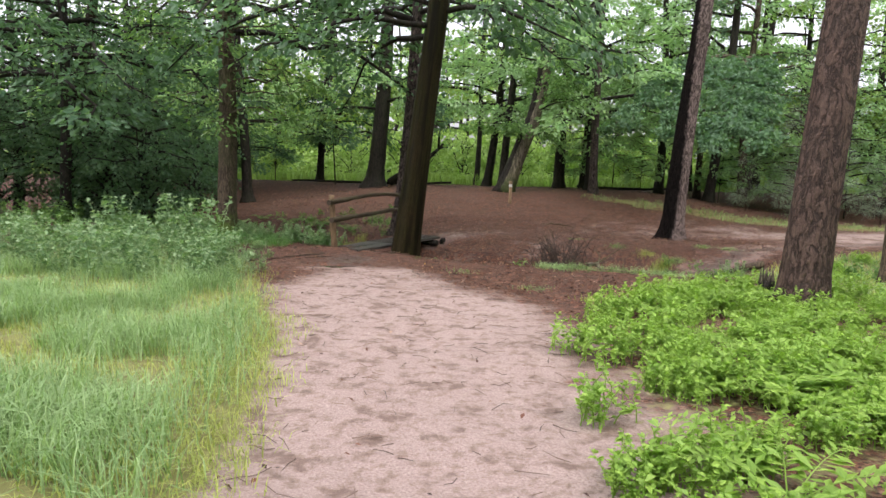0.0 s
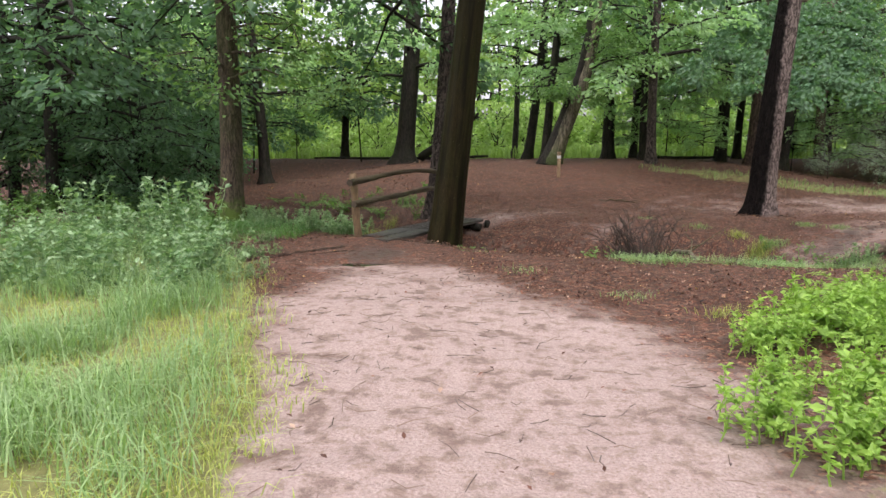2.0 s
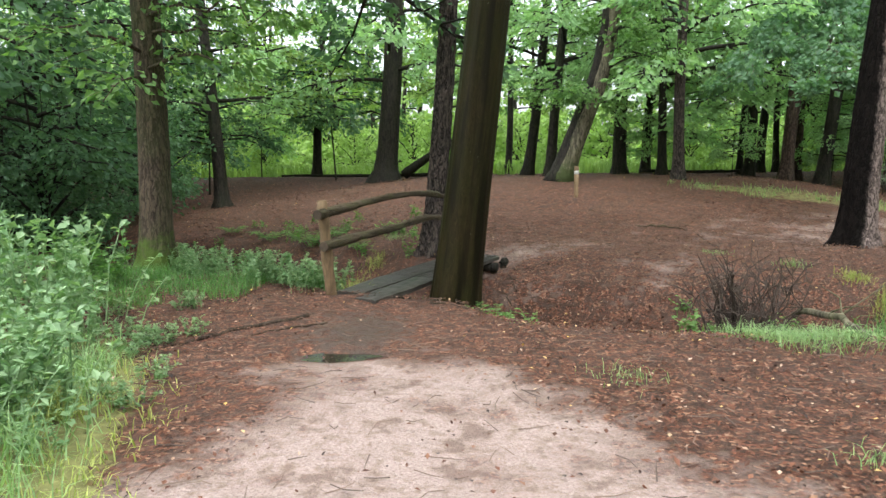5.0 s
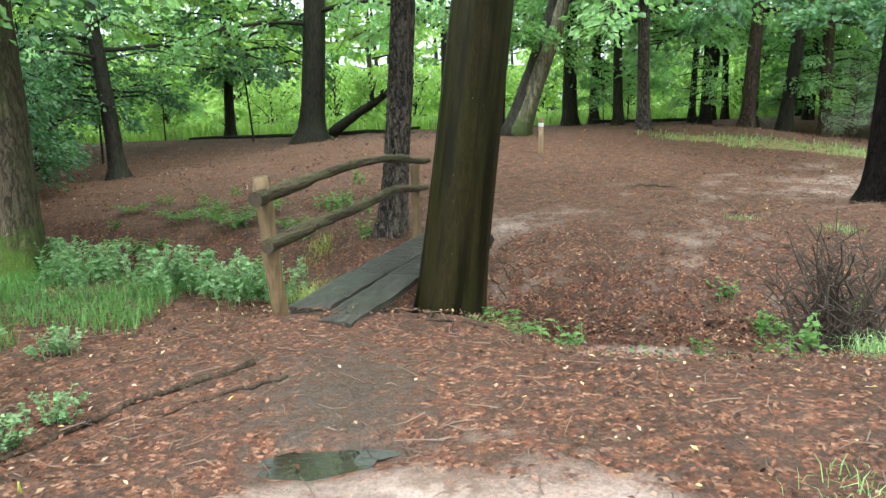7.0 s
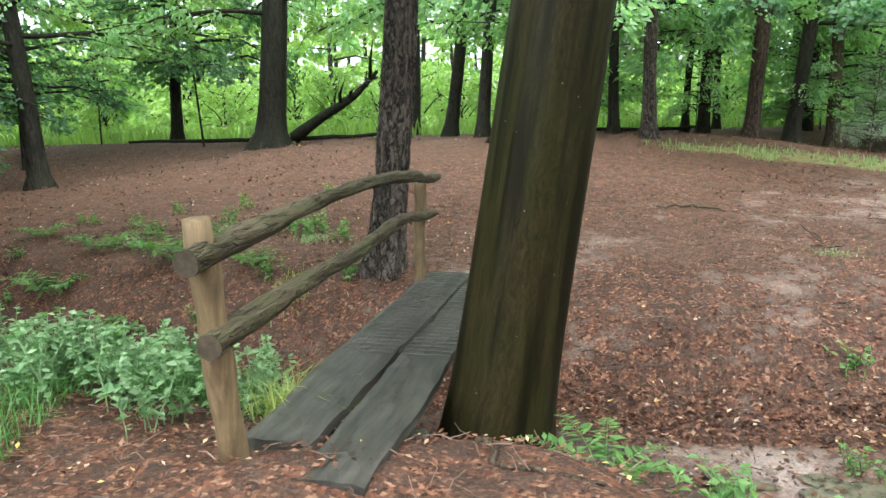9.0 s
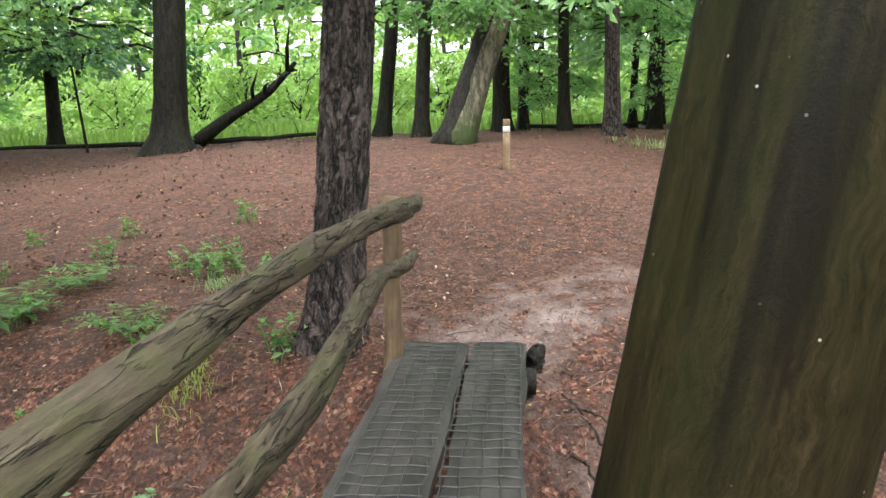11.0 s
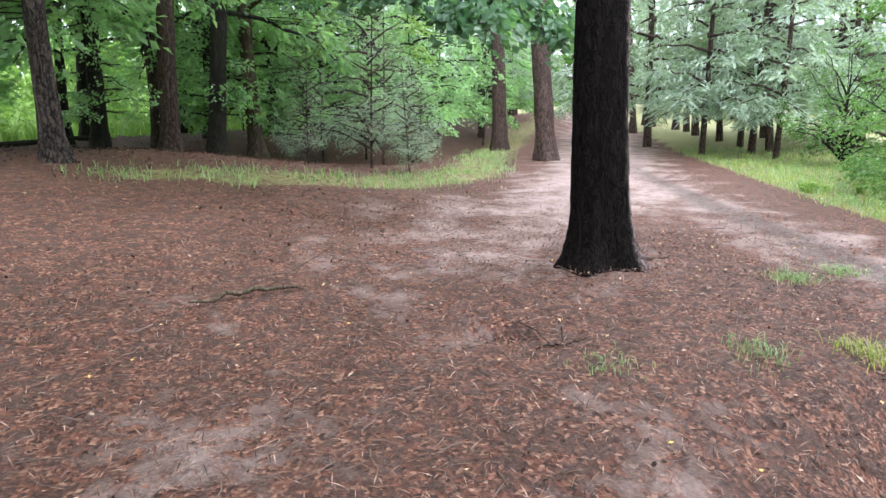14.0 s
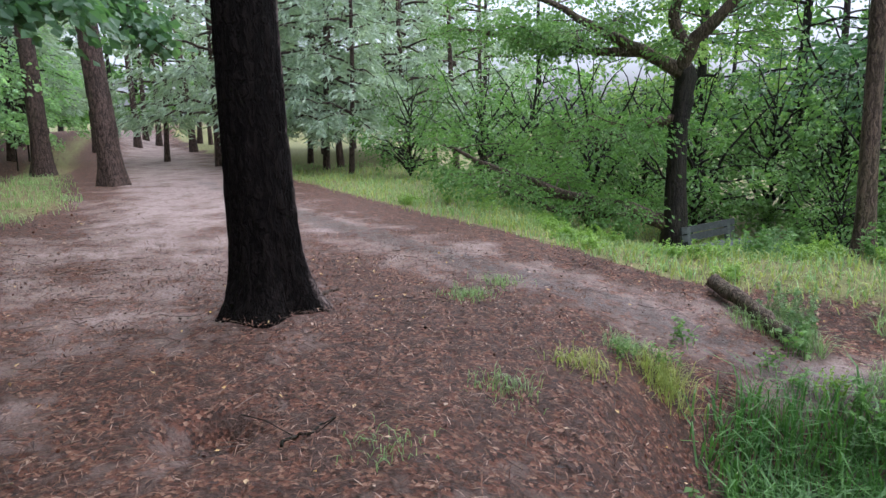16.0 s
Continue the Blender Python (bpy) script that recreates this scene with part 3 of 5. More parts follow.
CROWNS = dict(
    beech=[crown_pair(s, 2.7, 12, 24, 3.8, 330, 0.17, DARK_BARK, LEAF_FRESH, thin=0.55) for s in (1, 2)],
    airy=[crown_pair(s, 2.2, 12, 20, 3.3, 290, 0.17, DARK_BARK, LEAF_FRESH, thin=0.6) for s in (9, 10)],
    # over: canopy against the sky, its backlit darkness put into the leaf colour
    over=[crown_pair(s, 4.4, 11, 22, 4.2, 300, 0.16, DARK_BARK, LEAF_DEEP, thin=0.7, rise=0.2, droop=0.45) for s in (11, 12)],
    deep=[crown_pair(s, 2.5, 12, 26, 3.8, 320, 0.15, DARK_BARK, LEAF_DEEP, thin=0.35) for s in (3, 4)],
    bright=[crown_pair(s, 2.8, 11, 24, 3.7, 300, 0.17, DARK_BARK, LEAF_BRIGHT, thin=0.5) for s in (5, 6)],
    high=[crown_pair(s, 6.5, 14, 16, 3.2, 200, 0.17, DARK_BARK, LEAF_FRESH, twiggy=False) for s in (7,)],
    pine=[crown_pair(s, 8.0, 15, 20, 2.4, 200, 0.2, RED_BARK, LEAF_MISTED, 0.1, 0.4, 0.2, twiggy=False) for s in (8,)],
)


def tree(x, y, diam, tall, bark, crown, label, lean=(0, 0), seed=0, name="tree", flare=1.5, sides=18, rings=24, group="", ridges=0.03, category="tree", bend=0.15, zoff=0.0, fissure=0.0, flutes=0.0, reach=0.22):
    rng = np.random.default_rng(seed + 100)
    z = float(height(x, y)) + zoff
    root = tagged(new(name), label, category, group)
    root.matrix_world = leaning(x, y, z, lean[0], lean[1], 0)
    g, centre, radius = trunk_geo(diam, tall, rng, flare, bend, sides, rings, ridges, fissure=fissure, flutes=flutes, reach=reach)
    part("trunk", g.mesh("trunk", bark, True), root)
    if crown:
        limbs, leaves = CROWNS[crown][seed % len(CROWNS[crown])]
        spin = Matrix.Rotation(seed * 1.7, 4, "Z") @ Matrix.Scale(tall / 14.0, 4)
        for nm, me in (("branching", limbs), ("crown", leaves)):
            tagged(part(nm, me, root), kind="stuff").matrix_local = spin
    return root


# trees that stand by the path and the bridge
tree(-4.85, 15.4, 0.44, 14, MOSSY_BARK, "over", "ridged grey-brown oak with mossy foot beside the ditch", (0.03, 0), 11, flare=1.35, sides=56, rings=100, ridges=0.008, fissure=0.06)
tree(-0.82, 13.93, 0.54, 15, BEECH_BARK, "over", "smooth olive-brown wet beech trunk beside the plank bridge", (0.12, -0.111), 12, flare=1.3, sides=96, rings=90, ridges=0.002, zoff=-0.05, bend=0.0, flutes=0.016, reach=0.4)
# the pine's broadleaf crown is made up, kept to shade the ground below
tree(-1.12, 16.85, 0.33, 16, PINE_BARK, "over", "pine with deeply fissured dark bark behind the bridge rail", (0.08, -0.02), 13, flare=1.5, sides=72, rings=150, ridges=0.008, fissure=0.16)
tree(5.6, 16.95, 0.53, 16, BLACK_BARK, "pine", "near-black pine on the bare trail, paler on one side, roots showing", (0.06, 0.03), 14, flare=1.55, sides=80, rings=150, ridges=0.008, fissure=0.07)
tree(4.27, 8.1, 0.54, 16, RED_BARK, "pine", "reddish flaky-barked pine among the ferns", (0.046, 0), 15, flare=1.3, sides=64, rings=120, ridges=0.008, fissure=0.06)
tree(-7.25, 25.7, 0.38, 13, DARK_BARK, "beech", "dark leaning tree on the leaf-strewn slope", (-0.045, 0), 16)
tree(-2.78, 28.0, 0.7, 16, DARK_BARK, "beech", "stout dark beech on the rise with spreading foot", (0.05, -0.01), 17, flare=1.7)
tree(17.0, 21.6, 0.53, 17, RED_BARK, "pine", "red-brown pine beside the sandy trail", (0.0, 0.05), 18, flare=1.5)
tree(20.5, 24.5, 0.5, 17, RED_BARK, "pine", "tall red-brown pine near the trail", (0, 0.01), 19)
tree(9.1, 26.6, 0.37, 16, RED_BARK, "pine", "slender pale red pine at the wood's edge", (0.02, -0.03), 20)
tree(5.22, 24.3, 0.29, 15, PINE_BARK, "beech", "slim dark trunk on the crest behind the grass", (-0.02, 0.01), 21)
WOOD = "trees of the wood on the crest"
for i, (x, y, dm, lx, ly, bark, crown) in enumerate((
        (5.6, 27.05, 0.27, 0.02, -0.02, DARK_BARK, "beech"), (-5.6, 31.5, 0.33, 0.05, 0, DARK_BARK, "bright"),
        (1.55, 33.7, 0.27, 0.04, 0, DARK_BARK, "bright"), (1.76, 28.6, 0.34, 0.09, -0.02, DARK_BARK, "beech"),
        (8.7, 28.2, 0.32, -0.02, 0, DARK_BARK, "airy"), (11.06, 31.4, 0.23, -0.02, 0, DARK_BARK, "airy"),
        (10.3, 28.4, 0.28, 0.02, 0, RED_BARK, "airy"), (10.0, 26.3, 0.36, 0.05, -0.03, DARK_BARK, "airy"),
        (14.8, 28.8, 0.28, -0.03, 0, DARK_BARK, "bright"),
        (2.2, 26.9, 0.31, 0.11, 0, DARK_BARK, "beech"), (4.7, 28.6, 0.44, 0.01, 0, DARK_BARK, "beech"),
        (6.0, 30.3, 0.3, 0.03, 0, DARK_BARK, "bright"), (12.7, 29.3, 0.29, 0.03, -0.03, DARK_BARK, "airy"),
        (14.2, 32.0, 0.44, 0.03, -0.03, DARK_BARK, "airy"), (9.1, 29.9, 0.21, 0.02, -0.02, DARK_BARK, "high"),
        (10.1, 30.6, 0.31, 0.04, -0.04, DARK_BARK, "high"), (15.3, 29.5, 0.36, 0.03, -0.03, DARK_BARK, "airy"),
        (-9.4, 17.2, 0.27, 0.0, 0, DARK_BARK, "deep"), (-11.3, 20.5, 0.42, 0.15, 0, BEECH_BARK, "deep"),
        (-11.2, 16.6, 0.27, 0.05, 0, BEECH_BARK, "deep"), (-13.5, 22.0, 0.35, 0.0, 0, DARK_BARK, "deep"),
        (-16, 19, 0.3, 0.03, 0, DARK_BARK, "deep"), (-10, 29, 0.35, 0.02, 0, DARK_BARK, "bright"),
        (-14, 31, 0.4, 0, 0, DARK_BARK, "bright"), (19, 31, 0.4, 0, 0, DARK_BARK, "airy"), (17.5, 27.5, 0.32, 0, 0, DARK_BARK, "bright"))):
    tree(x, y, dm, 13 + (i * 37 % 5), bark, crown, "dark slender woodland trunk with leafy boughs", (lx, ly), 30 + i, group=WOOD, sides=12, rings=16)


# ---- the leaning old tree, the dead wood on the crest ----
def leaning_tree():
    root = thing("tree", 2.1, 24.2, float(height(2.1, 24.2)), "old leaning tree, pale barkless side, mossy foot, leafy top", "tree")
    rng = np.random.default_rng(5)
    g = Geo()
    s = np.linspace(0, 1, 14)
    pts = np.stack([np.interp(s, [0, .25, .5, .75, 1], [0, .42, .92, 1.2, 1.3]), np.interp(s, [0, 1], [0, -0.4]), -0.2 + s * 5.2], 1)
    g.tube(pts, np.interp(s, [0, .06, .2, .5, 1], [.42, .27, .22, .19, .13]), 18, 0.06, rng)
    part("trunk", g.mesh("trunk", PALE_MOSSY, True), root)
    g = Geo()
    pts2 = pts + np.array([-0.14, 0.05, 0])
    g.tube(pts2, np.interp(s, [0, .06, .2, .5, 1], [.4, .25, .2, .17, .12]), 14, 0.05, rng)
    part("bark_side", g.mesh("bark_side", DARK_BARK, True), root, "dark mossy bark")
    wood, leaf = Geo(), Geo()
    for i in range(20):
        h = rng.uniform(0.36, 1)
        p = np.array([np.interp(h, s, pts[:, k]) for k in range(3)])
        bough(wood, leaf, p, i * 2.4, rng.uniform(0.9, 2.2), 0.035, rng, 190, 0.13, 0.5, 0.4)
    tagged(part("branching", wood.mesh("branching", DARK_BARK, True), root), kind="stuff")
    part("crown", leaf.mesh("crown", LEAF_MID), root)


leaning_tree()


def limb(name, pts, radii, material, label, category="branch", sides=10, wobble=0.05, side_twigs=0, seed=0, group=""):
    """A fallen branch or log along pts, given in the world."""
    rng = np.random.default_rng(seed)
    o = np.array(pts[0], float)
    root = thing(name, *o, label, category, group)
    g = Geo()
    p = np.asarray(pts, float) - o
    s = np.linspace(0, 1, len(p))
    t = np.linspace(0, 1, max(10, 3 * len(p)))
    q = np.stack([np.interp(t, s, p[:, k]) for k in range(3)], 1)
    q[1:-1] = (q[:-2] + q[1:-1] * 2 + q[2:]) / 4
    q += rng.normal(0, 0.012, q.shape)
    r = np.interp(t, np.linspace(0, 1, len(radii)), radii)
    g.tube(q, r, sides, wobble, rng)
    part("stem", g.mesh("stem", material, True), root)
    for i in range(side_twigs):
        u = rng.uniform(0.25, 0.95)
        b = np.array([np.interp(u, t, q[:, k]) for k in range(3)])
        d = rng.normal(0, 1, 3)
        d[2] = abs(d[2]) * 0.7
        d *= rng.uniform(0.25, 0.6) / np.linalg.norm(d) * (1 + 6 * r[0])
        w = Geo()
        w.tube(np.array([b, b + d * 0.5 + rng.normal(0, 0.03, 3), b + d]), [r[0] * 0.35, r[0] * 0.25, 0.004], 5)
        part("twig", w.mesh("twig", material, True), root)
    return root


def on(x, y, up=0.0):
    return (x, y, float(height(x, y)) + up)


limb("fallen_limb", [on(-2.3, 29.3, 0.1), (-1.5, 29.2, 1.5), (-0.6, 29.0, 2.0), (-0.1, 29.0, 2.6)], [0.17, 0.13, 0.09, 0.05], DARK_BARK, "dark curved dead limb propped up on the crest", side_twigs=5, seed=1)
limb("fallen_log", [on(-6.5, 29.8, 0.08), on(-4, 29.6, 0.1), on(-1.6, 29.3, 0.1), on(0.3, 29.2, 0.1)], [0.035, 0.055, 0.06, 0.045], DARK_BARK, "long thin dark log lying along the crest", "log", seed=2, side_twigs=3)
limb("fallen_log", [on(5.5, 29.0, 0.1), on(7.5, 29.2, 0.12), on(9.5, 29.6, 0.1)], [0.05, 0.06, 0.04], DARK_BARK, "dark log at the wood's edge", "log", seed=3, side_twigs=4)
limb("fallen_branch", [on(2.7, 19.1, 0.02), on(3.1, 18.95, 0.06), on(3.55, 18.75, 0.03)], [0.008, 0.021, 0.008], OAK_BARK, "dark fallen branch lying on the leaf litter", seed=4, side_twigs=2)
limb("fallen_branch", [on(3.24, 16.68, 0.008), on(3.36, 16.56, 0.012), on(3.42, 16.44, 0.05)], [0.009, 0.008, 0.003], DARK_BARK, "small dark crooked branch on the litter", seed=5, side_twigs=2)
limb("bleached_branch", [(2.75, 13.1, -0.2), (2.72, 12.4, -0.05), (2.8, 11.95, -0.12), (2.85, 11.6, -0.28)], [0.03, 0.035, 0.03, 0.045], PALE_BARK, "bleached crooked branch stump on the ditch bank", seed=6, side_twigs=4)
limb("fallen_log", [on(6.06, 13.02, 0.12), on(5.6, 12.96, 0.1), on(5.2, 12.9, 0.08)], [0.072, 0.067, 0.06], OAK_BARK, "short mossy log lying beside the muddy trail", "log", seed=7)
limb("fallen_log", [on(5.2, 12.89, 0.08), on(5.06, 12.87, 0.08)], [0.04, 0.04], PALE_BARK, "pale broken log piece beside the trail", "log", seed=8)


def stump(x, y):
    """A broken, splintered stump."""
    rng = np.random.default_rng(44)
    root = thing("tree_stump", *on(x, y), "small broken stump with splintered pale top among ferns", "stump")
    g = Geo()
    z = np.linspace(-0.1, 0.28, 7)
    g.tube(np.column_stack([0.02 * z, 0 * z, z]), np.interp(z, [-0.1, 0.05, 0.28], [0.15, 0.1, 0.085]), 18, 0.05, rng)
    part("bole", g.mesh("bole", DARK_BARK, True), root)
    for k in range(9):
        a, r = k * 0.7, rng.uniform(0.03, 0.075)
        g = Geo()
        p = np.array([math.cos(a) * r, math.sin(a) * r, 0.24])
        g.tube(np.array([p, p + (0, 0, 0.06), p * (1.1, 1.1, 1) + (0, 0, rng.uniform(0.1, 0.22))]), [0.028, 0.02, 0.004], 5)
        part("splinter", g.mesh("splinter", PALE_BARK, True), root, "pale split wood")


stump(4.05, 8.55)


# ---- roots that show at the ground ----
def root_line(points, radius, seed):
    rng = np.random.default_rng(seed)
    p = np.array(points, float)
    t = np.linspace(0, 1, 16)
    q = np.stack([np.interp(t, np.linspace(0, 1, len(p)), p[:, k]) for k in range(2)], 1)
    q += np.cumsum(rng.normal(0, 0.022, q.shape), 0)
    z = height(q[:, 0], q[:, 1]) + radius * 0.15 + rng.normal(0, radius * 0.35, 16)
    pts = np.column_stack([q, z])
    g = Geo()
    g.tube(pts - pts[0], radius * np.linspace(1, 0.35, 16), 8, 0.08, rng)
    ob = thing("tree_root", *pts[0], "dark surface root creeping over the path", "root", "surface roots")
    part("stem", g.mesh("stem", ROOT_BARK, True), ob)


for i, (pts, r) in enumerate((
        (((-2.1, 12.2), (-2.7, 11.7), (-3.1, 11.2), (-3.2, 10.8)), 0.026), (((-1.9, 12.0), (-2.3, 11.7), (-2.6, 11.5)), 0.012),
        (((-0.6, 13.4), (-0.2, 13.1), (0.5, 13.0), (1.0, 13.1)), 0.02), (((-1.0, 13.3), (-1.1, 12.9), (-0.8, 12.6)), 0.025),
        (((0.0, 15.9), (0.3, 15.75), (0.6, 15.7)), 0.01), (((0.05, 16.0), (0.2, 15.5), (0.3, 15.2)), 0.011), (((0.1, 16.2), (0.4, 16.15), (0.7, 16.2)), 0.008), (((0.1, 15.6), (0.35, 15.5), (0.6, 15.3)), 0.008), (((0.15, 15.4), (0.3, 15.3), (0.55, 15.05)), 0.007),
        (((-0.1, 15.7), (0.05, 15.3), (0.1, 15.0)), 0.011), (((5.8, 16.75), (5.9, 16.62), (5.95, 16.5)), 0.03),
        (((5.5, 16.72), (5.46, 16.58), (5.4, 16.5)), 0.022))):
    root_line(pts, r, 60 + i)


# ---- the plank bridge and its rail ----
NEAR, FAR = Vector((-1.75, 13.2, 0.0)), Vector((-0.40, 16.4, -0.04))
AXIS = (FAR - NEAR).normalized()
BRIDGE_TURN = math.degrees(math.atan2(-AXIS.x, AXIS.y))
SPAN = (FAR - NEAR).length


def plank_mesh(name, length, wide, thick, rng):
    """A worn plank, its length along z, its broad face to +y."""
    n, k = 40, 7
    g = Geo()
    zz = np.linspace(0, length, n)
    xs = np.linspace(-wide / 2, wide / 2, k)
    edge = np.cumsum(rng.normal(0, 0.005, (n, 2)), 0)
    rows = []
    for i, z in enumerate(zz):
        w = np.interp(xs, [-wide / 2, wide / 2], [-wide / 2 + edge[i, 0], wide / 2 + edge[i, 1]])
        top = thick / 2 + rng.normal(0, 0.0025, k) - 0.012 * (np.abs(xs) / (wide / 2)) ** 6
        ring = [(a, b, z) for a, b in zip(w, top)] + [(a, -thick / 2, z) for a in w[::-1]]
        rows.append(ring)
    v = np.array(rows).reshape(-1, 3)
    m = 2 * k
    c = np.arange(m)
    f = [np.stack([i * m + c, i * m + (c + 1) % m, (i + 1) * m + (c + 1) % m, (i + 1) * m + c], 1) for i in range(n - 1)]
    for e in (0, (n - 1) * m):
        f.append(np.array([[e + j, e + j + 1, e + m - 2 - j, e + m - 1 - j] for j in range(k - 1)]))
    g.add(v, np.concatenate(f))
    return g.mesh(name, DECK_WOOD)


def bridge():
    rng = np.random.default_rng(9)
    root = tagged(new("plank_bridge"), "low footbridge of two wet grey planks covered with wire netting", "bridge")
    root.matrix_world = Matrix.Translation(NEAR) @ pose(0, 0, 0, math.degrees(math.asin(AXIS.z)), 0, BRIDGE_TURN)
    lay = Euler((radians(-90), 0, 0)).to_matrix().to_4x4()
    for x, wide, turn, start in ((-0.19, 0.31, 0.4, 0.0), (0.17, 0.3, -0.5, -0.28)):
        p = part("plank", plank_mesh("plank", SPAN - start, wide, 0.06, rng), root)
        p.matrix_local = Matrix.Translation((x, start, 0)) @ Matrix.Rotation(radians(turn), 4, "Z") @ Matrix.Rotation(radians(180), 4, "Y") @ lay
    for y in (0.35, SPAN - 0.25):
        g = Geo()
        g.tube(np.array([(-0.4, y, -0.11), (0, y, -0.105), (0.4, y, -0.115)]), 0.075, 10, 0.05, rng)
        part("bearer", g.mesh("bearer", DARK_BARK, True), root, "dark round log under the planks")
    g = Geo()
    for y in np.arange(1.2, SPAN - 0.02, 0.075):
        z = 0.034 + rng.normal(0, 0.001, 5)
        for a, b in ((-0.34, -0.03), (0.01, 0.32)):
            xs = np.linspace(a, b, 5)
            g.tube(np.column_stack([xs, y + rng.normal(0, 0.006, 5), z]), 0.003, 4)
    for x in (*np.arange(-0.34, -0.03, 0.075), *np.arange(0.015, 0.33, 0.075)):
        ys = np.linspace(1.2, SPAN - 0.02, 24)
        g.tube(np.column_stack([x + rng.normal(0, 0.005, 24), ys, 0.035 + rng.normal(0, 0.001, 24)]), 0.003, 4)
    part("wire_netting", g.mesh("wire_netting", WIRE), root, "thin dark wire netting against slipping")
    return root


bridge()


def handrail():
    rng = np.random.default_rng(10)
    root = thing("handrail", -2.1, 13.25, float(height(-2.1, 13.25)), "rustic handrail of crooked mossy poles on split posts", "railing")
    o = np.array(root.matrix_world.translation)
    for base, top, r in (((-2.06, 13.25, -0.3), (-2.12, 13.04, 1.01), 0.058), ((-0.86, 16.35, -0.35), (-0.84, 16.3, 0.89), 0.052)):
        g = Geo()
        t = np.linspace(0, 1, 12)[:, None]
        pts = np.array(base) * (1 - t) + np.array(top) * t + rng.normal(0, 0.004, (12, 3)) - o
        g.tube(pts, r * (1 + rng.normal(0, 0.03, 12)), 10, 0.06, rng)
        part("post", g.mesh("post", POST_WOOD, True), root, "pale peeled wooden post")
    for pts, radii in ((((-2.14, 12.9, 0.88), (-1.9, 13.5, 0.92), (-1.65, 14.0, 0.97), (-1.43, 14.4, 1.0), (-1.2, 14.8, 1.0), (-1.03, 15.2, 0.97), (-0.92, 15.6, 0.92), (-0.78, 16.0, 0.88), (-0.67, 16.42, 0.86)), (0.05, 0.044, 0.038, 0.035, 0.038, 0.038, 0.038, 0.036, 0.034)),
                       (((-2.1, 12.98, 0.55), (-1.9, 13.5, 0.57), (-1.7, 14.0, 0.58), (-1.5, 14.4, 0.6), (-1.34, 14.8, 0.62), (-1.2, 15.2, 0.64), (-1.05, 15.6, 0.63), (-0.84, 16.0, 0.58), (-0.7, 16.4, 0.55)), (0.05, 0.047, 0.044, 0.042, 0.042, 0.044, 0.042, 0.037, 0.033))):
        p = np.array(pts) - o
        n, sides = 150, 28
        t = np.linspace(0, 1, n)
        q = np.stack([np.interp(t, np.linspace(0, 1, len(p)), p[:, k]) for k in range(3)], 1)
        for _ in range(12):
            q[1:-1] = (q[:-2] + 2 * q[1:-1] + q[2:]) / 4
        seed = radii[0] * 1000
        ang = np.linspace(0, 2 * np.pi, sides, endpoint=False)
        relief = np.array([[0.26 * noise.noise((math.cos(a) * 1.2, math.sin(a) * 1.2, u * 14 + seed)) + 0.16 * noise.noise((math.cos(a) * 4, math.sin(a) * 4, u * 20 + seed)) - 0.3 * max(0.0, 1 - abs(noise.noise((math.cos(a) * 3, math.sin(a) * 3, u * 9 + seed))) / 0.07) for a in ang] for u in t])
        g = Geo()
        g.tube(q, np.interp(t, np.linspace(0, 1, len(radii)), radii) * (1 + 0.08 * np.sin(t * 23 + seed)), sides, relief, rng, caps=False)
        rail = part("rail", g.mesh("rail", RAIL_WOOD, True), root, "crooked weathered pole with moss and cracks")
        e = Geo()
        e.tube(np.array([q[0] - (q[1] - q[0]) * 0.15, q[0] + (q[1] - q[0]) * 0.2]), radii[0] * 1.0, 14, 0.02, rng)
        part("cut_end", e.mesh("cut_end", CUT_WOOD), rail, "dark sawn end")


handrail()
limb("stub_post", [on(-0.02, 16.3, -0.1), on(-0.01, 16.29, 0.04), on(0.0, 16.3, 0.09)], [0.075, 0.072, 0.06], DARK_BARK, "short dark rotten post at the bridge end", "post", seed=20)


def marker_post():
    x, y = 2.08, 21.85
    root = thing("marker_post", *on(x, y), "short wooden trail marker with a white band", "post")
    rng = np.random.default_rng(3)
    for nm, a, b, r, mat, lb in (("shaft", -0.2, 0.52, 0.05, MARKER, ""), ("band", 0.52, 0.6, 0.052, WHITE, "white painted band"), ("cap", 0.6, 0.7, 0.05, MARKER, "slanted pale top")):
        g = Geo()
        z = np.linspace(a, b, 5)
        g.tube(np.column_stack([0.01 * z, 0 * z, z]), r, 14, 0.01, rng)
        part(nm, g.mesh(nm, mat, True), root, lb)


marker_post()


# ---- the dead bush over the ditch ----
def dead_bush(x, y, wide, tall, stems, seed):
    rng = np.random.default_rng(seed)
    root = thing("dead_bush", *on(x, y), "tangled leafless dark brushwood over the ditch", "bush")
    for i in range(stems):
        g = Geo()
        a = rng.uniform(0, 6.28)
        reach = rng.uniform(0.3, 1.0) * wide / 2
        end = np.array([math.cos(a) * reach, math.sin(a) * reach, tall * rng.uniform(0.5, 1.0)])
        foot = np.array([rng.normal(0, 0.16), rng.normal(0, 0.16), -0.05])
        t = np.linspace(0, 1, 7)[:, None]
        pts = foot * (1 - t) + end * t + np.array([0, 0, 1]) * (t * (1 - t)) * 0.5 + rng.normal(0, 0.035, (7, 3))
        g.tube(pts, np.linspace(0.014, 0.004, 7), 5, caps=False)
        for j in range(9):
            u = rng.integers(1, 6)
            d = rng.normal(0, 1, 3) + np.array([0, 0, 0.3])
            d *= rng.uniform(0.15, 0.4) / np.linalg.norm(d)
            b = pts[u]
            g.tube(np.array([b, b + d * 0.5 + rng.normal(0, 0.02, 3), b + d]), [0.006, 0.0045, 0.002], 4, caps=False)
        part("stem", g.mesh("stem", DEAD_TWIG, True), root)


dead_bush(2.3, 13.15, 1.4, 1.4, 56, 1)


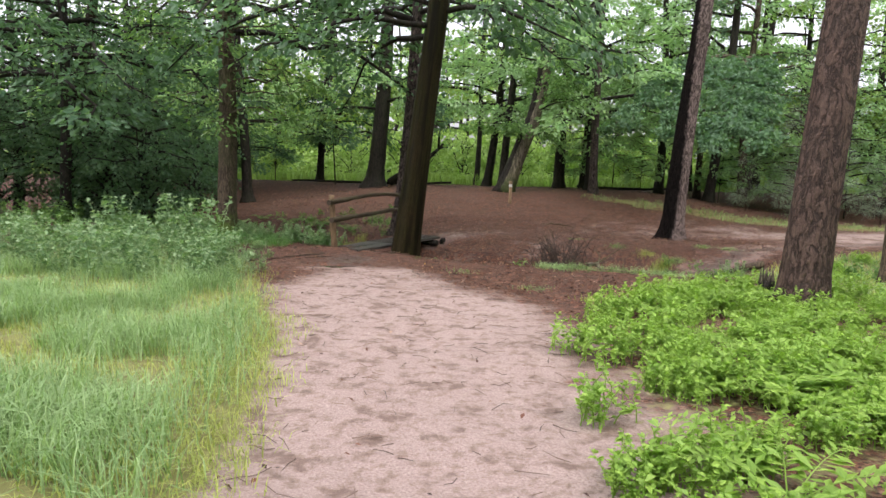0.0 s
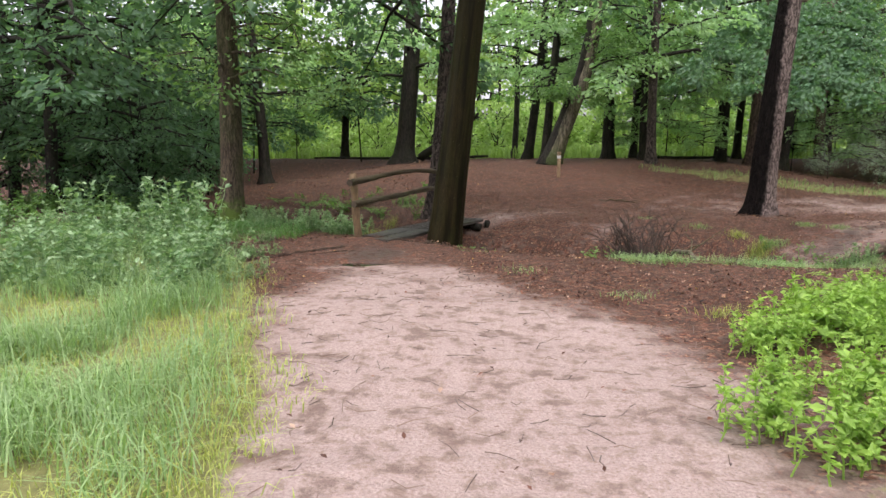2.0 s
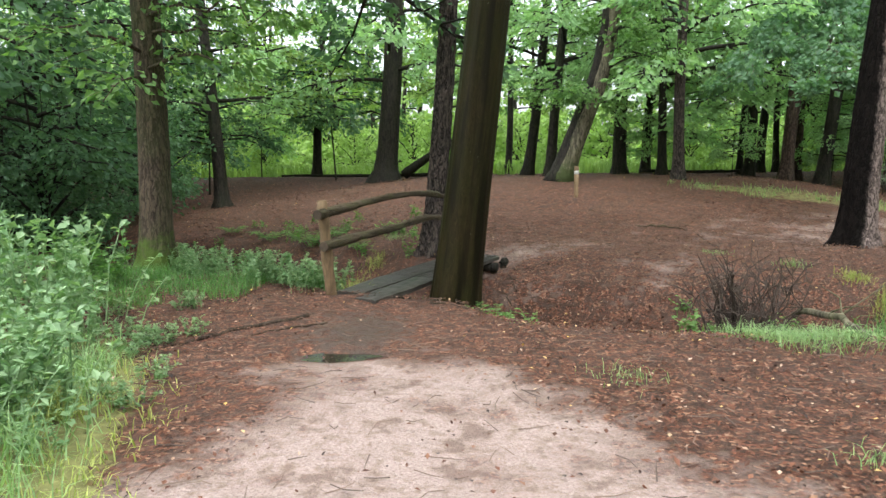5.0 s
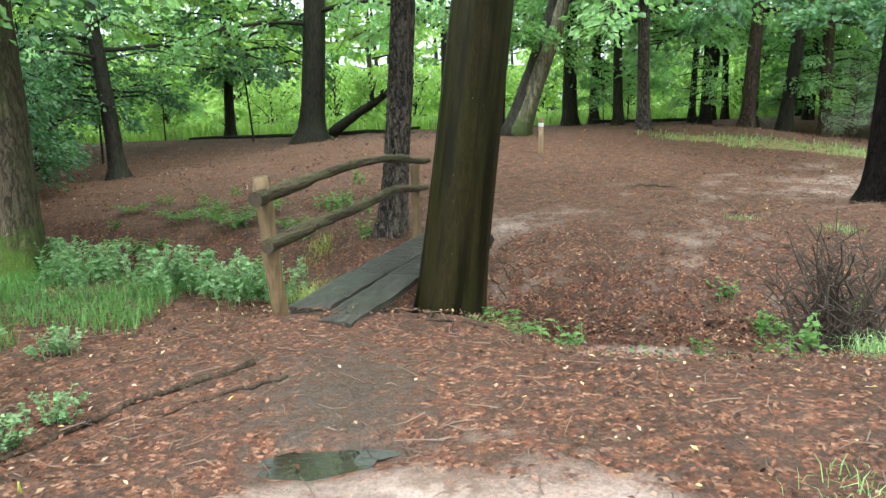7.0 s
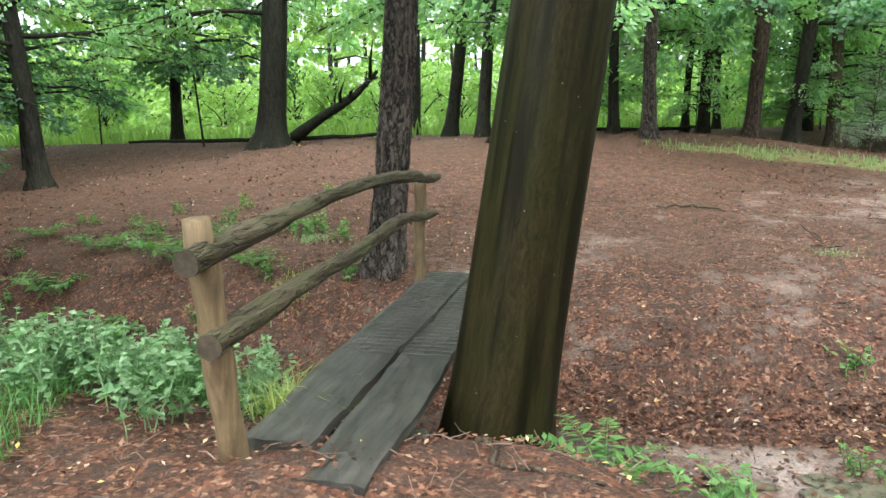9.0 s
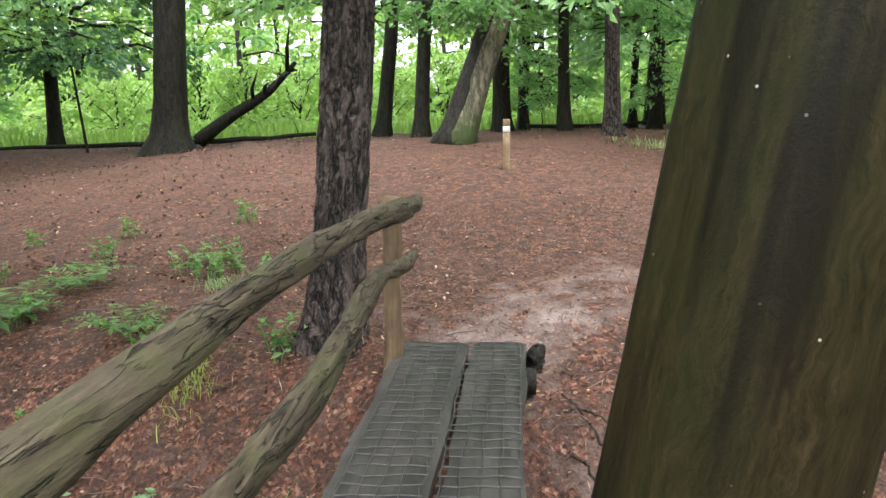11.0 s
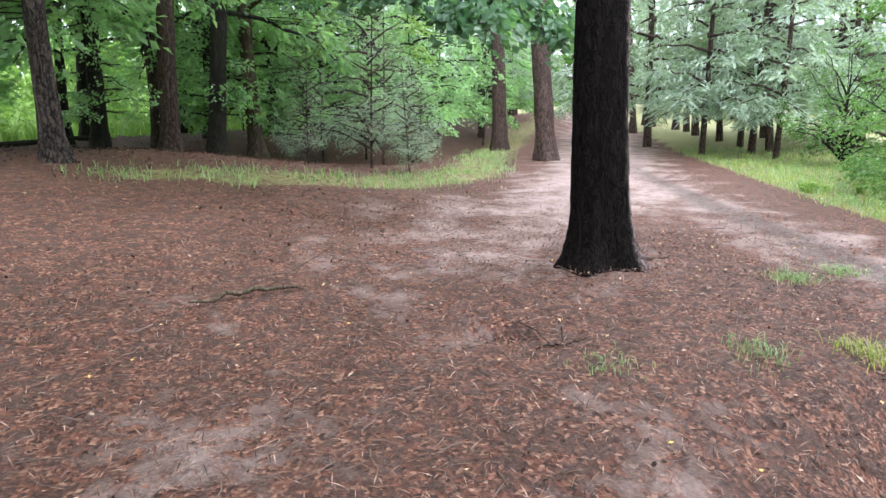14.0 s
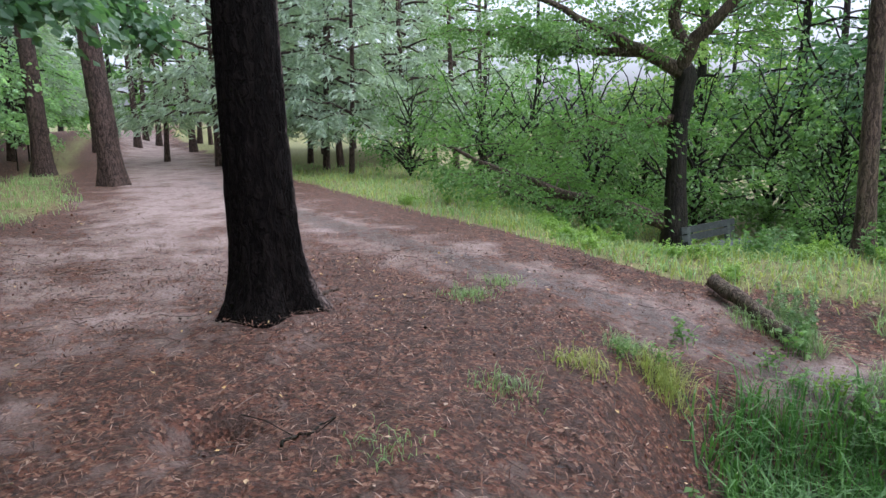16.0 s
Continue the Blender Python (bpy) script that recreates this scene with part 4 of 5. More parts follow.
# ---- the oak by the bench, and its low limbs ----
def oak_by_bench():
    rng = np.random.default_rng(12)
    x, y = 11.33, 10.81
    z = float(height(x, y))
    root = thing("oak_tree", x, y, z, "crooked mossy oak with a split trunk and sprawling low limb", "tree")
    o = np.array([x, y, z])
    def way(*pts):
        return np.array(pts) - o
    limbs = [(way((x, y, z - 0.2), (x + 0.02, y + 0.02, 0.4), (x, y, 1.4), (x + 0.02, y - 0.08, 1.9), (x, y - 0.05, 2.2)), (0.26, 0.17, 0.16, 0.17, 0.15)),
             (way((x, y, 2.1), (11.6, 11.5, 2.5), (11.8, 12.0, 2.75), (12.0, 12.5, 3.15), (12.2, 13.3, 3.5)), (0.12, 0.1, 0.08, 0.06, 0.03)),
             (way((11.6, 11.4, 2.45), (11.9, 12.4, 2.5), (12.2, 13.4, 2.75), (12.5, 14.2, 2.9)), (0.08, 0.06, 0.045, 0.02)),
             (way((x, y, 2.1), (11.2, 10.75, 2.5), (10.9, 10.4, 3.0), (10.7, 9.9, 3.5), (10.5, 9.2, 4.2)), (0.13, 0.11, 0.09, 0.07, 0.04)),
             (way((11.2, 10.75, 2.45), (11.4, 11.0, 2.9), (11.4, 10.9, 3.4), (11.3, 10.6, 4.4), (11.5, 10.8, 5.6)), (0.1, 0.09, 0.08, 0.06, 0.03)),
             (way((x, y, 1.35), (11.5, 11.2, 1.3), (11.8, 11.7, 1.0), (12.0, 12.1, 0.85)), (0.09, 0.07, 0.05, 0.02)),
             (way((x, y, -0.5), (11.55, 11.3, -0.25), (12.0, 12.2, -0.05), (12.3, 12.9, 0.2), (12.8, 13.8, 0.55), (13.2, 14.6, 0.95)), (0.15, 0.13, 0.1, 0.08, 0.05, 0.02)),
             (way((11.7, 11.6, -0.3), (12.1, 12.6, -0.25), (12.6, 13.4, 0.05), (12.9, 14.0, 0.35)), (0.08, 0.06, 0.04, 0.015))]
    tips = []
    for i, (p, radii) in enumerate(limbs):
        t = np.linspace(0, 1, 14)
        q = np.stack([np.interp(t, np.linspace(0, 1, len(p)), p[:, k]) for k in range(3)], 1)
        q[1:-1] = (q[:-2] + 2 * q[1:-1] + q[2:]) / 4
        q += rng.normal(0, 0.015, q.shape)
        g = Geo()
        g.tube(q, np.interp(t, np.linspace(0, 1, len(radii)), radii), 12, 0.05, rng)
        part("trunk" if i == 0 else "limb", g.mesh("limb", OAK_BARK if i else DARK_BARK, True), root)
        if i:
            tips.append(q)
    wood, leaf = Geo(), Geo()
    for q in tips:
        for k in range(15):
            b = q[rng.integers(3, 14)]
            bough(wood, leaf, b, rng.uniform(0, 6.28), rng.uniform(0.8, 2.0), 0.018, rng, 260, 0.075, 0.3, 0.3)
    tagged(part("branching", wood.mesh("branching", OAK_BARK, True), root), kind="stuff")
    part("crown", leaf.mesh("crown", LEAF_MID), root)


oak_by_bench()
tree(6.97, 10.78, 0.2, 12, OAK_BARK, "high", "young straight trunk beside the muddy trail", (0.01, 0.0), 71, sides=14)


def bench():
    x, y = 10.95, 10.2
    root = thing("bench", *on(x, y), "low grey park bench with a dark backrest under the oak", "bench", rz=-60)
    for nm, parts, mat, lb in (("support", ((-0.6, 0, 0.2), (0.6, 0, 0.2)), CONCRETE, "concrete support"),):
        for px, py, pz in parts:
            g = Geo()
            g.box(pose(px, py, pz), 0.1, 0.4, 0.42)
            g.box(pose(px, 0.2, 0.55, -8), 0.09, 0.07, 0.5)
            part(nm, g.mesh(nm, mat), root, lb)
    for i in range(4):
        g = Geo()
        g.box(pose(0, -0.17 + i * 0.115, 0.44), 1.6, 0.1, 0.04)
        part("seat_board", g.mesh("seat_board", CONCRETE), root)
    for z in (0.62, 0.75):
        g = Geo()
        g.box(pose(0, 0.19 + (z - 0.6) * 0.14, z, -8), 1.6, 0.035, 0.11)
        part("back_board", g.mesh("back_board", BENCH_WOOD), root, "dark backrest board")


bench()


# ---- saplings and shrubs under the tall trees ----
def shrub_proto(name, seed, tall, low, boughs, length, count, size, leafmat, label, category, x, y, bark=DARK_BARK, width=0.3, stem=0.05, rise=0.25, droop=0.35, twiggy=True, top=0.97):
    root = thing(name, *on(x, y), label, category)
    rng = np.random.default_rng(seed)
    g, _, _ = trunk_geo(stem, tall, rng, 1.3, 0.2, 7, 10, 0.02)
    part("stem", g.mesh("stem", bark, True), root)
    limbs, leaves = crown_pair(seed, low, tall * top, boughs, length, count, size, bark, leafmat, width, rise, droop, twiggy)
    tagged(part("branching", limbs, root), kind="stuff")
    tagged(part("crown", leaves, root), kind="stuff")
    return root


def copies(proto, places, seed, group):
    """Copies of a thing at places, each turned and sized a little otherwise."""
    proto["group"] = group
    rng = np.random.default_rng(seed)
    for p in places:
        k = (p[2] if len(p) > 2 else 1.0) * rng.uniform(0.85, 1.15)
        c = copy_thing(proto, pose(*on(p[0], p[1], -0.03), 0, 0, rng.uniform(0, 360)))
        c.scale = (k, k, k * rng.uniform(0.9, 1.1))


dark_bush = shrub_proto("evergreen_bush", 201, 3.6, 0.15, 32, 1.7, 190, 0.11, LEAF_DEEP, "dense dark evergreen bush under the trees", "bush", -8.7, 18.3, rise=0.7, top=0.75)
copies(dark_bush, ((-9.3, 20.6), (-7.6, 17.6, 0.7), (-9.9, 20.2, 1.1), (-8.0, 22.5, 1.2), (-10.6, 22.2, 1.2), (-12.5, 19.5, 1.1), (-13.5, 15.5), (-9.2, 24.5, 1.2)), 1, "dark bushes")
sapling = shrub_proto("beech_sapling", 202, 6.0, 1.3, 26, 2.2, 190, 0.135, LEAF_DEEP, "beech sapling with flat sprays of dark green leaves", "tree", -7.6, 17.6)
copies(sapling, ((-9.6, 22.6), (-10.0, 18.6), (-9.0, 26.0, 1.2), (-8.2, 27.5, 1.1), (-12.2, 24.5, 1.2), (-14.5, 18.5, 1.2), (-12.6, 14.0), (-4.6, 29.5, 1.2), (-15, 27, 1.3), (-11, 12.0, 0.9)), 2, "dark saplings")
green = shrub_proto("leafy_sapling", 203, 6.5, 1.2, 26, 2.3, 190, 0.15, LEAF_FRESH, "leafy green sapling at the wood's edge", "tree", 7.6, 31.5)
copies(green, ((7.4, 26.3, 0.5), (10.6, 26.9, 0.62), (18.2, 27.4, 0.8), (20.5, 27.6, 0.9), (5.6, 28.2, 0.6), (11.6, 26.9, 0.8), (13.0, 25.9, 0.8), (15.0, 26.0, 0.85), (17.0, 25.6, 0.85), (19.2, 26.1, 0.9), (-7.5, 31, 0.9), (-10.5, 30, 1.1), (-12.5, 33, 1.2), (22, 25.8, 0.8), (24.5, 26.5, 1.0),
               (18.5, 29.2, 1.1), (21.5, 30, 1.2), (13.4, 29.6, 0.9), (26, 32, 1.2), (16.2, 31.5, 1.0), (-15, 29, 1.2)), 3, "green saplings")
bright = shrub_proto("sunlit_shrub", 204, 4.6, 0.2, 28, 2.2, 140, 0.24, LEAF_BRIGHT, "bright green shrub on the open meadow", "bush", -2.5, 41, rise=0.9, twiggy=False, top=0.65)
copies(bright, [(x, y, k) for x, y, k in ((-22, 40, 1.2), (-18, 37, 1.0), (-14, 39, 1.1), (-10, 37, 0.9), (-7, 41, 1.2), (-5, 37.5, 0.6), (1, 40, 1.0), (4, 38, 0.7), (7, 41, 1.1), (10, 39, 0.9), (13, 41, 1.1), (17, 39, 1.0), (21, 37, 1.0),
                                              (25, 40, 1.2), (-3, 47, 1.4), (5, 48, 1.4), (-12, 48, 1.4), (13, 49, 1.4), (22, 47, 1.4), (-20, 50, 1.5), (30, 44, 1.3), (-1, 36.5, 0.7), (3, 43, 1.2), (9.5, 36.0, 0.6), (14.5, 36.5, 0.9), (18.5, 35.0, 0.8), (-8.5, 35.2, 0.6), (24, 35.5, 1.0), (28, 37, 1.1), (-14, 35, 0.8), (12, 45, 1.3), (-6, 45, 1.2), (18, 44, 1.3), (33, 40, 1.2))], 4, "meadow shrubs")
young_pine = shrub_proto("young_pine", 205, 4.2, 0.4, 34, 1.25, 230, 0.1, LEAF_MISTED, "young grey-green pine with thin whorled branches", "tree", 12.3, 24.0, RED_BARK, 0.07, 0.06, 0.35, 0.15)
copies(young_pine, ((14.0, 24.8, 0.9), (10.6, 24.4, 0.6), (15.5, 24.6, 0.7), (13.2, 26.0, 1.2), (19.5, 26.5, 1.0), (11.6, 22.6, 0.5)), 5, "young pines")
# pines deep in the rain, their haze carried by the needle colour
grey_pine = shrub_proto("misty_pine", 206, 11.0, 1.3, 40, 2.1, 170, 0.27, LEAF_MISTED, "slender pine, needle colour paled to stand for rain mist", "tree", 20.4, 16.9, RED_BARK, 0.1, 0.2, 0.25, 0.4, False)
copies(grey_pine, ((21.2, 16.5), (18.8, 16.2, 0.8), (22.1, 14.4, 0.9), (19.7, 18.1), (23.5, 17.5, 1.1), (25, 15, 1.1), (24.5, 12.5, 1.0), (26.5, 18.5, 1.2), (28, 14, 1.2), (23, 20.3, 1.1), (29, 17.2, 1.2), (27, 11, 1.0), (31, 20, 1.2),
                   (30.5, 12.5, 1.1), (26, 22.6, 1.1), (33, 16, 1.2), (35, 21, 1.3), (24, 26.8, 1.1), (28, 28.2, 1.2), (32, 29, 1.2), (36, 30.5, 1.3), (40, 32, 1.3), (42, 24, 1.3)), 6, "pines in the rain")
light_shrub = shrub_proto("hazel_shrub", 207, 3.8, 0.15, 32, 1.9, 170, 0.11, LEAF_MID, "airy green shrub with many thin stems", "bush", 13.8, 9.2, rise=1.0, droop=0.3, top=0.6)
copies(light_shrub, ((15.2, 11.0, 1.0), (14.5, 7.0, 1.2), (16.8, 9.0, 1.2), (12.6, 6.8, 1.0), (16.0, 13.2, 0.9), (18.0, 11.5, 1.1), (10.4, 6.6, 1.0), (12.0, 4.4, 1.2), (9.0, 5.6, 0.9), (15, 4.4, 1.3), (18.5, 7.0, 1.3), (20, 9.5, 1.3), (10.2, 8.6, 0.55), (7.6, 7.4, 0.8), (17.2, 14.8, 0.7)), 7, "shrubs by the bench")
for i, (x, y, dm, lx, ly) in enumerate(((33.5, 23.2, 0.3, 0.01, 0.06), (39, 26.1, 0.28, 0, 0), (40.8, 27.2, 0.26, 0, 0.02), (36, 26.3, 0.3, 0, 0.01), (37.5, 22.0, 0.3, 0, 0), (44, 25, 0.3, 0, 0), (30.5, 26.4, 0.3, 0, 0.02))):
    tree(x, y, dm, 19, RED_BARK, "pine", "tall far orange-barked pine along the trail", (lx, ly), 80 + i, group="tall pines on the trail", sides=10, rings=14)

for i, (x, y, dm, lx) in enumerate(((17.2, 4.6, 0.3, 0.0), (19.6, 6.2, 0.34, 0.02), (13.2, 3.6, 0.3, 0.0), (11.0, 2.0, 0.3, 0.0), (15.5, 1.5, 0.3, 0.02))):
    tree(x, y, dm, 12 + i % 3, DARK_BARK, "bright" if i % 2 else "deep", "dark-stemmed leafy tree in the thicket behind the bench", (lx, 0), 120 + i, group="trees behind the bench", sides=12, rings=16)

# the tree whose leafy limbs hang over the trail
def overhanging_oak():
    rng = np.random.default_rng(31)
    x, y = 11.3, 26.4
    root = tree(x, y, 0.34, 12, OAK_BARK, None, "oak with long leafy limbs hanging over the clearing", (0.0, 0.0), 90, name="oak_tree")
    base = np.array(root.matrix_world.translation)
    wood, leaf = Geo(), Geo()
    for i in range(9):
        bough(wood, leaf, np.array([0, 0, 3.2 + i * 0.8]), -1.6 + rng.normal(0, 0.9), rng.uniform(2.4, 4.2) * (1 - 0.03 * i), 0.06, rng, 260, 0.13, 0.25, 0.3)
    # long limbs whose ends droop low over the trail
    for tip, low in (((8.3, 18.75), 2.55), ((7.9, 19.1), 2.5), ((7.5, 19.5), 2.6), ((6.6, 20.1), 2.95), ((5.5, 21.0), 3.1)):
        end = np.array([tip[0], tip[1], low]) - base
        t = np.linspace(0, 1, 16)[:, None]
        pts = np.array([0, 0, 5.4]) * (1 - t) + end * t + np.array([0, 0, 0.9]) * np.sin(t * np.pi) + np.cumsum(rng.normal(0, 0.02, (16, 3)), 0)
        wood.tube(pts, np.linspace(0.085, 0.015, 16), 8, 0.05, rng)
        along = math.atan2(end[1], end[0])
        for k in range(13):
            u = 0.42 + 0.58 * k / 12
            p = np.array([np.interp(u, t[:, 0], pts[:, c]) for c in range(3)])
            bough(wood, leaf, p, along + (0.9 if k % 2 else -0.9) * (1.1 - 0.6 * u) + rng.normal(0, 0.25), rng.uniform(0.6, 1.0), 0.02, rng, 200, 0.13, 0.12, 0.5, 0.42)
    tagged(part("branching", wood.mesh("branching", OAK_BARK, True), root), kind="stuff")
    # the darker green stands for leaves hanging shaded, against the light
    part("crown", leaf.mesh("crown", LEAF_DEEP), root)


overhanging_oak()

# low leafy sprays of the oak beside the ditch, close to the walker
def ditch_oak_sprays():
    rng = np.random.default_rng(33)
    root = thing("oak_bough", -4.8, 15.3, 2.4, "low leafy bough of the oak over the ditch", "branch")
    wood, leaf = Geo(), Geo()
    for i in range(12):
        bough(wood, leaf, np.array([0, 0, i * 0.22]), rng.uniform(-2.6, 0.2), rng.uniform(1.4, 2.6), 0.03, rng, 130, 0.12, 0.25, 0.35)
    tagged(part("branching", wood.mesh("branching", OAK_BARK, True), root), kind="stuff")
    part("leafage", leaf.mesh("leafage", LEAF_MID), root)


ditch_oak_sprays()

# ---- the woods all round, far off ----
FAR_CROWNS = [crown_pair(s, 1.2, 13, 22, 4.6, 110, 0.5, DARK_BARK, mt, twiggy=False) for s, mt in ((301, LEAF_MID), (302, LEAF_BRIGHT), (303, LEAF_DEEP))]


def far_tree_proto(i, x, y):
    root = thing("far_tree", *on(x, y), "distant full-leaved woodland tree", "tree", "far woods")
    g, _, _ = trunk_geo(0.45, 14, np.random.default_rng(i), 1.3, 0.3, 8, 10, 0.03)
    part("trunk", g.mesh("trunk", DARK_BARK, True), root)
    part("branching", FAR_CROWNS[i][0], root)
    part("crown", FAR_CROWNS[i][1], root)
    return root


far_protos = [far_tree_proto(0, 30, -6), far_tree_proto(1, -3, 62), far_tree_proto(2, -24, 18)]
rng_far = np.random.default_rng(77)
for i in range(120):
    a = i * 2.399963
    r = 32 + 44 * math.sqrt(rng_far.uniform(0, 1))
    x, y = 3 + r * math.cos(a), 14 + r * math.sin(a)
    if 30 < y < 60 and -32 < x < 40 or (x > 18 and 8 < y < 40 and r < 50):
        continue
    if x > 24 and y < 8 and i % 2:
        continue
    k = 1 if y > 50 else (2 if x < 0 else 0)
    s = rng_far.uniform(0.8, 1.35)
    c = copy_thing(far_protos[k], pose(*on(x, y, -0.1), 0, 0, rng_far.uniform(0, 360)))
    c.scale = (s, s, s)
for i in range(30):
    x, y = -34 + i * 2.8 + rng_far.uniform(-1, 1), 54 + 5 * (i % 2) + rng_far.uniform(-2, 2)
    s = rng_far.uniform(0.85, 1.2)
    copy_thing(far_protos[1 if i % 3 else 0], pose(*on(x, y, -0.1), 0, 0, rng_far.uniform(0, 360))).scale = (s, s, s)
for i in range(16):
    x, y = rng_far.uniform(-12, 16), rng_far.uniform(-22, -6)
    c = copy_thing(far_protos[2 if i % 2 else 0], pose(*on(x, y, -0.1), 0, 0, rng_far.uniform(0, 360)))

# ---- grass, herbs and leaf litter ----
def scatter(n, x0, x1, y0, y1, density, seed):
    """Places on the ground, kept where density (0 to 1) allows."""
    rng = np.random.default_rng(seed)
    x, y = rng.uniform(x0, x1, n), rng.uniform(y0, y1, n)
    keep = rng.uniform(0, 1, n) < density(x, y)
    x, y = x[keep], y[keep]
    return np.column_stack([x, y, height(x, y) - 0.01]), rng


def patchy(x, y, scale, seed=0.0):
    return np.array([noise.noise((a * scale, b * scale, seed)) for a, b in zip(np.ravel(x), np.ravel(y))]) * 0.5 + 0.5


def grass_stuff(name, label, n, area, density, tall, wide, material, seed, lean=0.6):
    at, rng = scatter(n, *area, density, seed)
    g = Geo()
    hh = tall * (0.55 + 0.9 * patchy(at[:, 0], at[:, 1], 1.3, seed))
    g.blades(at, hh, wide, rng, lean)
    tagged(new(name, g.mesh(name, material)), label, "grass", kind="stuff")


grass_stuff("meadow_grass", "lush wet blue-green grass in clumps beside the path", 150000, (-7.5, -0.6, 1.5, 12.0), lambda x, y: grass(x, y) * smooth(0.43, 0.56, patchy(x, y, 0.9, 3)) * np.clip(1.25 - 0.09 * y, 0.3, 1) * smooth(0.1, 1.3, left_edge(y) - x) * smooth(-7.5, -5.5, x) * smooth(1.5, 2.6, y), 0.3, 0.008, GRASS, 401, 1.1)
grass_stuff("edge_grass", "short yellow-green grass along the path's edge", 75000, (-7.0, -0.5, 1.5, 11.0), lambda x, y: smooth(-0.12, 0.3, left_edge(y) - x + 0.5 * (patchy(x, y, 2.0, 7) - 0.5)) * (1 - smooth(9.5, 11.5, y)) * np.clip(1.2 - 0.08 * y, 0.3, 1) * smooth(0.25, 0.5, patchy(x, y, 1.6, 5)) * smooth(-7.0, -4.5, x) * smooth(1.5, 2.4, y), 0.1, 0.007, GRASS_DRY, 402, 1.1)
grass_stuff("verge_grass", "bright wet grass on the verge of the trail", 60000, (4.8, 22.0, 6.5, 20.0), lambda x, y: grass(x, y) * (x > 4.8) * (y > 9) * np.clip(1.5 - 0.06 * x, 0.3, 1) * (0.25 + patchy(x, y, 0.9, 4)), 0.13, 0.014, GRASS, 403, 1.0)
grass_stuff("verge_dry_grass", "yellow-green grass mixed into the verge of the trail", 60000, (4.8, 20.0, 8.5, 19.0), lambda x, y: grass(x, y) * (x > 4.8) * np.clip(1.5 - 0.06 * x, 0.3, 1) * patchy(x, y, 0.7, 14), 0.12, 0.013, GRASS_DRY, 409, 1.0)
grass_stuff("band_grass", "strip of green grass along the wood's edge", 26000, (4.5, 20.0, 20.5, 26.0), lambda x, y: grass(x, y) * (y > 20.5) * (patchy(x, y, 0.9, 8) > 0.4) * patchy(x, y, 2.5, 9) * 1.5, 0.14, 0.012, GRASS, 404, 1.0)
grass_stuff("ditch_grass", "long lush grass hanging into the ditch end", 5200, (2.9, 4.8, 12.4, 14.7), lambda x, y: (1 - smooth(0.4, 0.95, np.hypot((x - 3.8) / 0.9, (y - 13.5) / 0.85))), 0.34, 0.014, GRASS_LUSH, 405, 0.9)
grass_stuff("bank_grass", "patches of green grass on the ditch bank", 20000, (1.6, 5.6, 10.6, 13.6), lambda x, y: (1 - smooth(0.3, 1.0, np.abs(y - 12.0 - 0.25 * (x - 3)) / 1.0)) * (patchy(x, y, 1.4, 2) > 0.47), 0.17, 0.006, GRASS, 406, 1.2)
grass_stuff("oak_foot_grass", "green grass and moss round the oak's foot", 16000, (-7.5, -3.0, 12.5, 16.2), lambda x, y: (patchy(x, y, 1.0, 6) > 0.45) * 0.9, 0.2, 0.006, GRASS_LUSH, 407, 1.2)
grass_stuff("far_meadow_grass", "tall yellow-green grass of the open meadow behind the wood", 42000, (-28.0, 34.0, 31.5, 52.0), lambda x, y: 0.5 + 0.5 * patchy(x, y, 0.3, 5), 0.55, 0.06, LEAF_BRIGHT, 408, 0.9)
for i, (x, y, n, tall) in enumerate(((3.9, 15.47, 70, 0.13), (4.4, 14.85, 110, 0.16), (4.85, 14.35, 130, 0.15), (5.8, 15.35, 130, 0.12), (4.5, 14.2, 200, 0.26), (3.1, 16.2, 50, 0.08), (-2.05, 14.6, 200, 0.5), (-1.85, 14.0, 150, 0.45),
                                     (-1.55, 15.6, 140, 0.4), (-2.5, 14.2, 160, 0.4), (-2.0, 16.9, 90, 0.2), (-1.8, 18.4, 70, 0.15), (-3.3, 10.6, 130, 0.3), (-3.1, 9.7, 130, 0.3), (1.2, 9.0, 50, 0.12), (0.3, 10.3, 40, 0.12), (1.9, 8.4, 60, 0.14), (6.2, 15.0, 90, 0.12), (2.9, 13.2, 320, 0.42), (2.5, 13.0, 260, 0.36), (1.9, 12.9, 160, 0.26), (3.4, 13.1, 300, 0.4), (0.6, 13.3, 70, 0.16), (0.1, 13.2, 60, 0.14))):
    rng = np.random.default_rng(500 + i)
    n = int(n * 1.7)
    xy = np.array([x, y]) + rng.normal(0, 0.1, (n, 2))
    g = Geo()
    o = np.array(on(x, y))
    g.blades(np.column_stack([xy, height(xy[:, 0], xy[:, 1])]) - o, tall * 0.68 * np.ones(n), 0.0055, rng, 1.15)
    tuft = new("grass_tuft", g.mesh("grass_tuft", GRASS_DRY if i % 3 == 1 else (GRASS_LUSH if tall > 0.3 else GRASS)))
    tuft.location = o
    tagged(tuft, "tuft of fresh green grass in bare litter", "grass", "grass tufts", "stuff")


